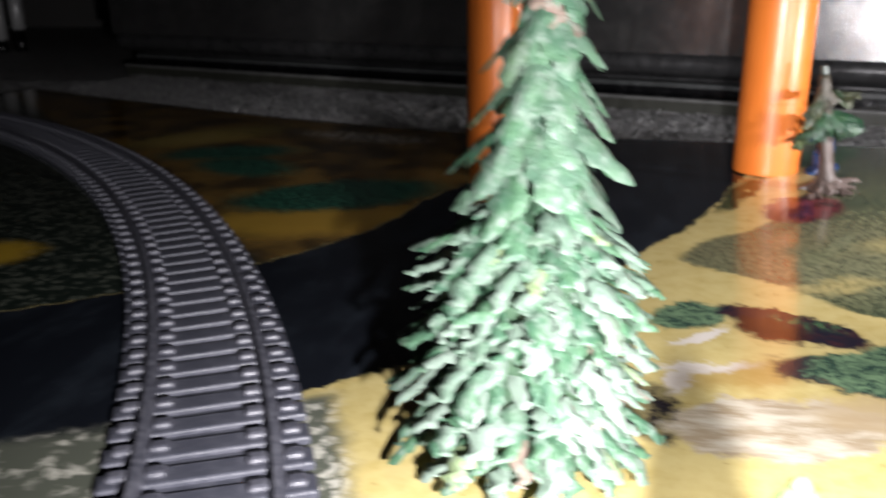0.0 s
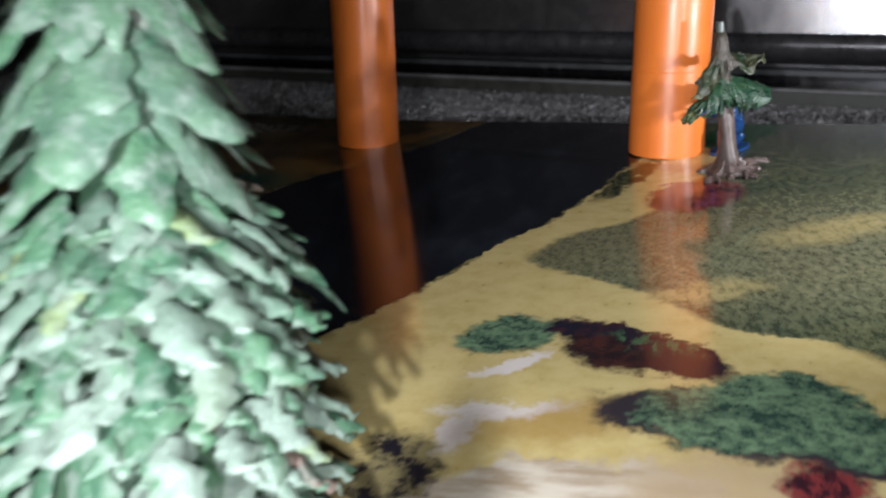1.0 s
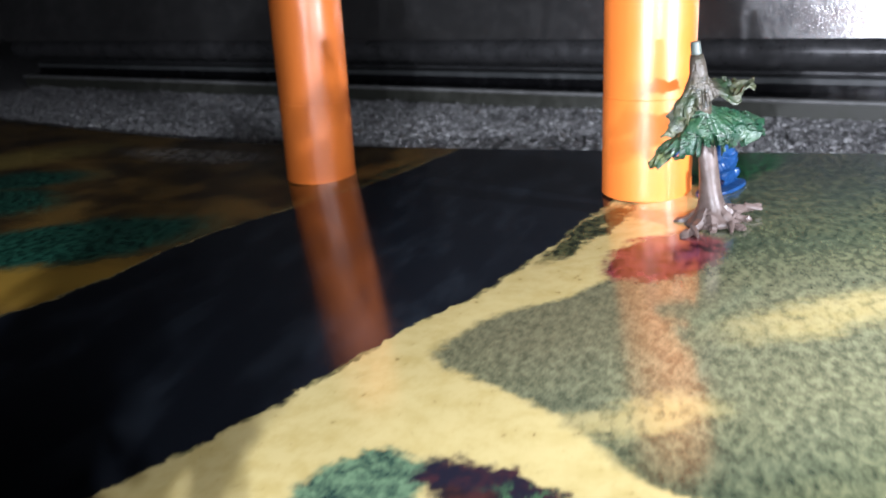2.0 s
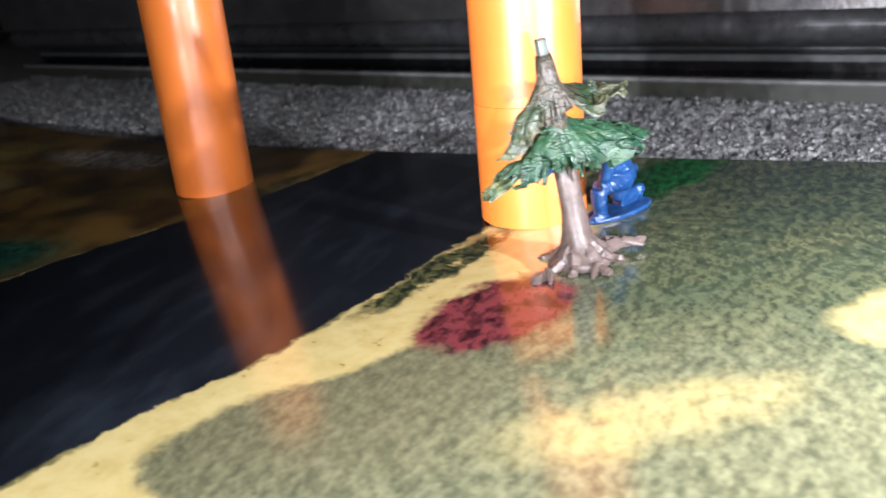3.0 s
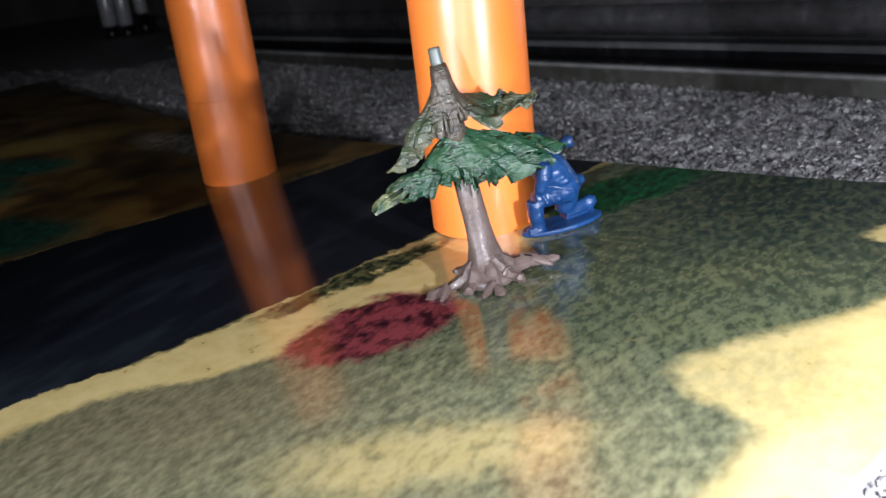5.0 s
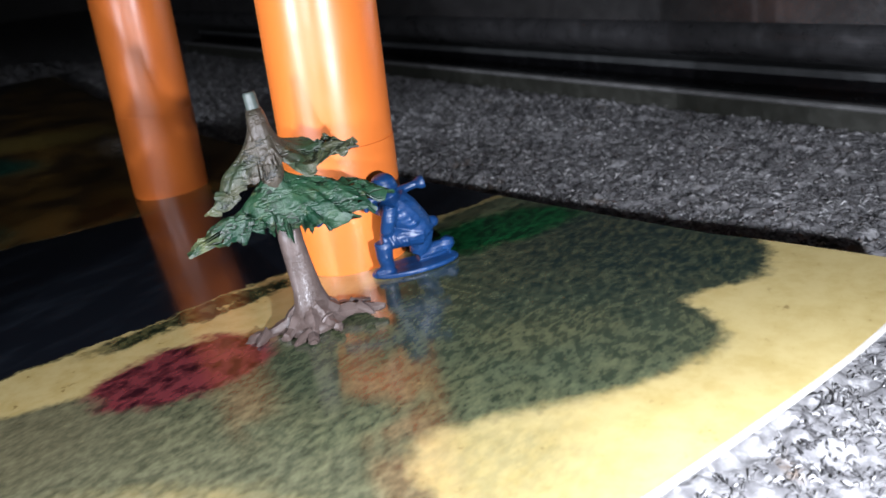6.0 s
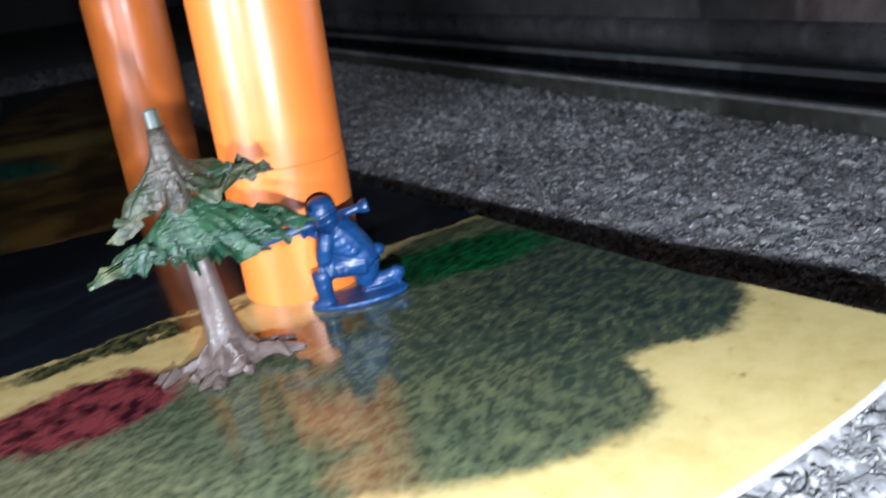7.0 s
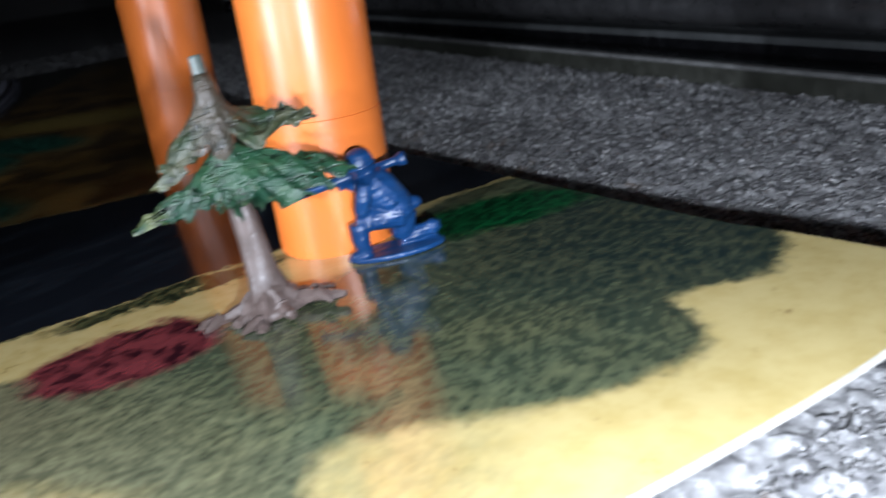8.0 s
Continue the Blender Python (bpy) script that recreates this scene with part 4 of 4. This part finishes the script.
    lump([(5.4, -4.0, 13.6), (4.8, 4.0, 13.6)], [1.3, 1.3], 8)
    for h in (19.4, 21.6, 23.9, 26.0):
        lump([(-7.0 + (26 - h) * 0.8, -5.2, h - 0.4), (-3.4 + (26 - h) * 0.8, -6.3, h), (0.6 + (26 - h) * 0.6, -4.9, h + 0.9)], [0.5, 0.8, 0.4], 8)
    for a in (-9.0, -6.2, -3.4):
        lump([(a, -5.9, 16.0), (a + 1.0, -6.3, 13.2), (a + 2.4, -4.6, 11.2)], [0.5, 0.7, 0.4], 8)
    lump([(-14.0, -4.0, 9.6), (-11.4, -5.3, 8.6), (-9.0, -4.0, 9.4)], [0.4, 0.7, 0.4], 8)
    bmesh.ops.recalc_face_normals(bm, faces=bm.faces)
    ob = new("toy_soldier", mesh_of(bm, "toy_soldier", BLUE, True))
    ob.matrix_world = m
    re = ob.modifiers.new("cast", "REMESH")
    re.mode, re.voxel_size, re.use_smooth_shade = "VOXEL", 0.00045, True
    sm = ob.modifiers.new("soften", "SMOOTH")
    sm.factor, sm.iterations = 0.5, 1
    tagged(ob, "kneeling blue plastic toy soldier with shoulder tube beside orange pipe", "toy soldier")


# ---- pine trees ----
def pine(name, label, place, height, spread, layers, material, seed, stem=0.004, blade=1.0):
    rnd = random.Random(seed)
    ob = thing(name, place, label, "toy tree")
    bm = bmesh.new()
    lathe(bm, [(stem * 1.6, 0.0), (stem, height * 0.06), (stem * 0.7, height * 0.5), (stem * 0.25, height * 0.97)], 12)
    part("trunk", bm, BARK, ob, smooth=True)
    bm = bmesh.new()
    lathe(bm, [(stem * 2.6, 0.0), (stem * 2.8, 0.0012), (stem * 2.0, 0.003)], 20)
    part("foot", bm, BARK, ob, smooth=True)
    bm, core = bmesh.new(), bmesh.new()
    SMALL = ((0.0, 0.45), (0.22, 0.85), (0.42, 1.00), (0.55, 0.80), (0.68, 0.92), (0.82, 0.74), (0.92, 0.52), (1.0, 0.18))
    BROAD = ((0.0, 0.40), (0.18, 0.74), (0.34, 1.00), (0.46, 0.70), (0.60, 0.88), (0.72, 0.54), (0.86, 0.50), (1.0, 0.14))

    def leaf(a, d0, d1, z0, z1, wide, outline):
        """A thick moulded leaf with a keel, notched edges and a blunt tip."""
        c, sn = math.cos(a), math.sin(a)
        rows = []
        bow = rnd.uniform(-0.10, 0.10)
        for g, w in outline:
            d = d0 + (d1 - d0) * g
            h = z0 + (z1 - z0) * g ** 1.25
            half = wide * 0.5 * w * rnd.uniform(0.85, 1.15)
            yaw = (bow * g * g + rnd.uniform(-0.05, 0.05)) * d
            row = [(-1.0, -0.34), (-0.5, 0.02), (0.0, 0.20), (0.5, 0.02), (1.0, -0.34), (0.0, -0.32)]
            rows.append([bm.verts.new((d * c - (u * half + yaw) * sn, d * sn + (u * half + yaw) * c, h + lift * half)) for u, lift in row])
        for p, q in zip(rows, rows[1:]):
            for j in range(6):
                bm.faces.new((p[j], p[(j + 1) % 6], q[(j + 1) % 6], q[j]))
        bm.faces.new(rows[0][::-1])
        bm.faces.new(rows[-1])

    def tier_reach(f):
        """How far a tier reaches, by its height on the tree."""
        steps = ((0.0, 1.0), (0.25, 1.0), (0.31, 0.84), (0.37, 0.98), (0.50, 0.70), (0.57, 0.67), (0.66, 0.56), (0.76, 0.47), (0.86, 0.35), (0.95, 0.19))
        for (f0, r0), (f1, r1) in zip(steps, steps[1:]):
            if f <= f1:
                return spread * (r0 + (r1 - r0) * max(0.0, f - f0) / (f1 - f0))
        return spread * 0.18

    for k in range(layers):
        # crowded small leaves low down
        f = 0.05 + 0.40 * k / (layers - 1)
        z, reach = height * f, tier_reach(f)
        # added inner cone, its dark colour stands for shade behind the leaves
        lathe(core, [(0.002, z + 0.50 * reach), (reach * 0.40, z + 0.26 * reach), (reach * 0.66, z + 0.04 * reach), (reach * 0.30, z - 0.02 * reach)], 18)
        for inner, lift in ((1.0, 0.0), (0.86, 0.10), (0.70, 0.19), (0.54, 0.28)):
            count = max(8, int(reach * inner * 700))
            for i in range(count):
                a = 2 * math.pi * (i + inner * 3.3 + 0.5 * (k % 2)) / count + rnd.uniform(-0.2, 0.2)
                r = reach * inner * rnd.uniform(0.82, 1.10)
                z0 = z + lift * reach + rnd.uniform(-0.09, 0.09) * reach
                leaf(a, r - 0.30 * reach, r + 0.02 * reach, z0 + 0.15 * reach, z0 - rnd.uniform(-0.04, 0.13) * reach, (0.0042 + 0.056 * reach) * rnd.uniform(0.7, 1.4) * blade, SMALL)
    for f in (0.50, 0.575, 0.665, 0.76, 0.855, 0.925):
        # broad pointed boughs higher up
        z, reach = height * f, tier_reach(f)
        top = min(height * 0.98, z + 0.012 + 0.70 * reach)
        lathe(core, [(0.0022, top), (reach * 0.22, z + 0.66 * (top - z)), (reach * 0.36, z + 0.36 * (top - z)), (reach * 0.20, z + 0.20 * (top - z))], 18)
        for lobes, out, lift, size in ((7, 1.0, 0.0, 0.62), (7, 0.80, 0.16, 0.46), (6, 0.52, 0.40, 0.46)):
            turn = rnd.uniform(0, 6.28)
            for i in range(lobes):
                a = turn + 2 * math.pi * i / lobes + rnd.uniform(-0.2, 0.2)
                r = reach * out * rnd.uniform(0.86, 1.10)
                leaf(a, r * 0.16, r, z + (0.62 + lift) * (top - z), z + (lift - rnd.uniform(-0.09, 0.12)) * (top - z), size * reach * rnd.uniform(0.8, 1.15) * blade, BROAD)
    lathe(bm, [(0.0035, height * 0.93), (0.0025, height * 0.97), (0.0006, height)], 8)
    bmesh.ops.recalc_face_normals(bm, faces=bm.faces)
    bmesh.ops.recalc_face_normals(core, faces=core.faces)
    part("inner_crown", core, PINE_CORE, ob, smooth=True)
    crown = part("crown", bm, material, ob, smooth=True)
    crown.data.set_sharp_from_angle(angle=radians(60))
    return ob


# ---- chrome leg in the dark ----
def chrome_stand():
    ob = thing("chrome_stand", (-1.545, 1.01, CARPET_Z), "chrome tubular furniture leg on black feet in the dark", "furniture leg")
    for dx, dy, r, low in ((-0.042, -0.012, 0.018, 0.028), (0.0, 0.0, 0.016, 0.027), (0.026, 0.032, 0.015, 0.049)):
        bm = bmesh.new()
        lathe(bm, [(r * 0.8, low), (r, low + 0.004), (r, 0.148), (r * 0.8, 0.150)], 24, Matrix.Translation((dx, dy, 0)))
        part("tube", bm, CHROME, ob, smooth=True)
        bm = bmesh.new()
        lathe(bm, [(r * 0.75, 0.001), (r * 0.85, 0.004), (r * 0.7, low + 0.002)], 20, Matrix.Translation((dx, dy, 0)))
        part("foot", bm, BLACK, ob, smooth=True)
    bm = bmesh.new()
    box(bm, -0.07, 0.055, -0.04, 0.06, 0.1502, 0.162, bevel=0.003)
    part("top_plate", bm, BLACK, ob, "black mounting plate")


room()
carpet()
carpet_tufts()
cabinet()
play_mat()
rail_track()
pillar(0.0, 0.0)
pillar(-0.2147, 0.0631)
rooted_tree()
kneeling_figure()
px, py = -0.117, -0.395
lean = Matrix.Translation((px, py, mat_height(px, py))) @ Vector((0.043, 0.010, 1.0)).rotation_difference(Vector((0, 0, 1))).inverted().to_matrix().to_4x4()
pine("pine_tree", "tall painted plastic pine with frosted green needles on the mat", lean, 0.170, 0.0415, 9, PINE, 11)
px, py = -0.053, -0.5105
pine("small_pine_tree", "shorter lime green plastic pine standing on the mat", (px, py, mat_height(px, py)), 0.0775, 0.023, 5, LIME, 5, 0.0035, 0.8)
chrome_stand()
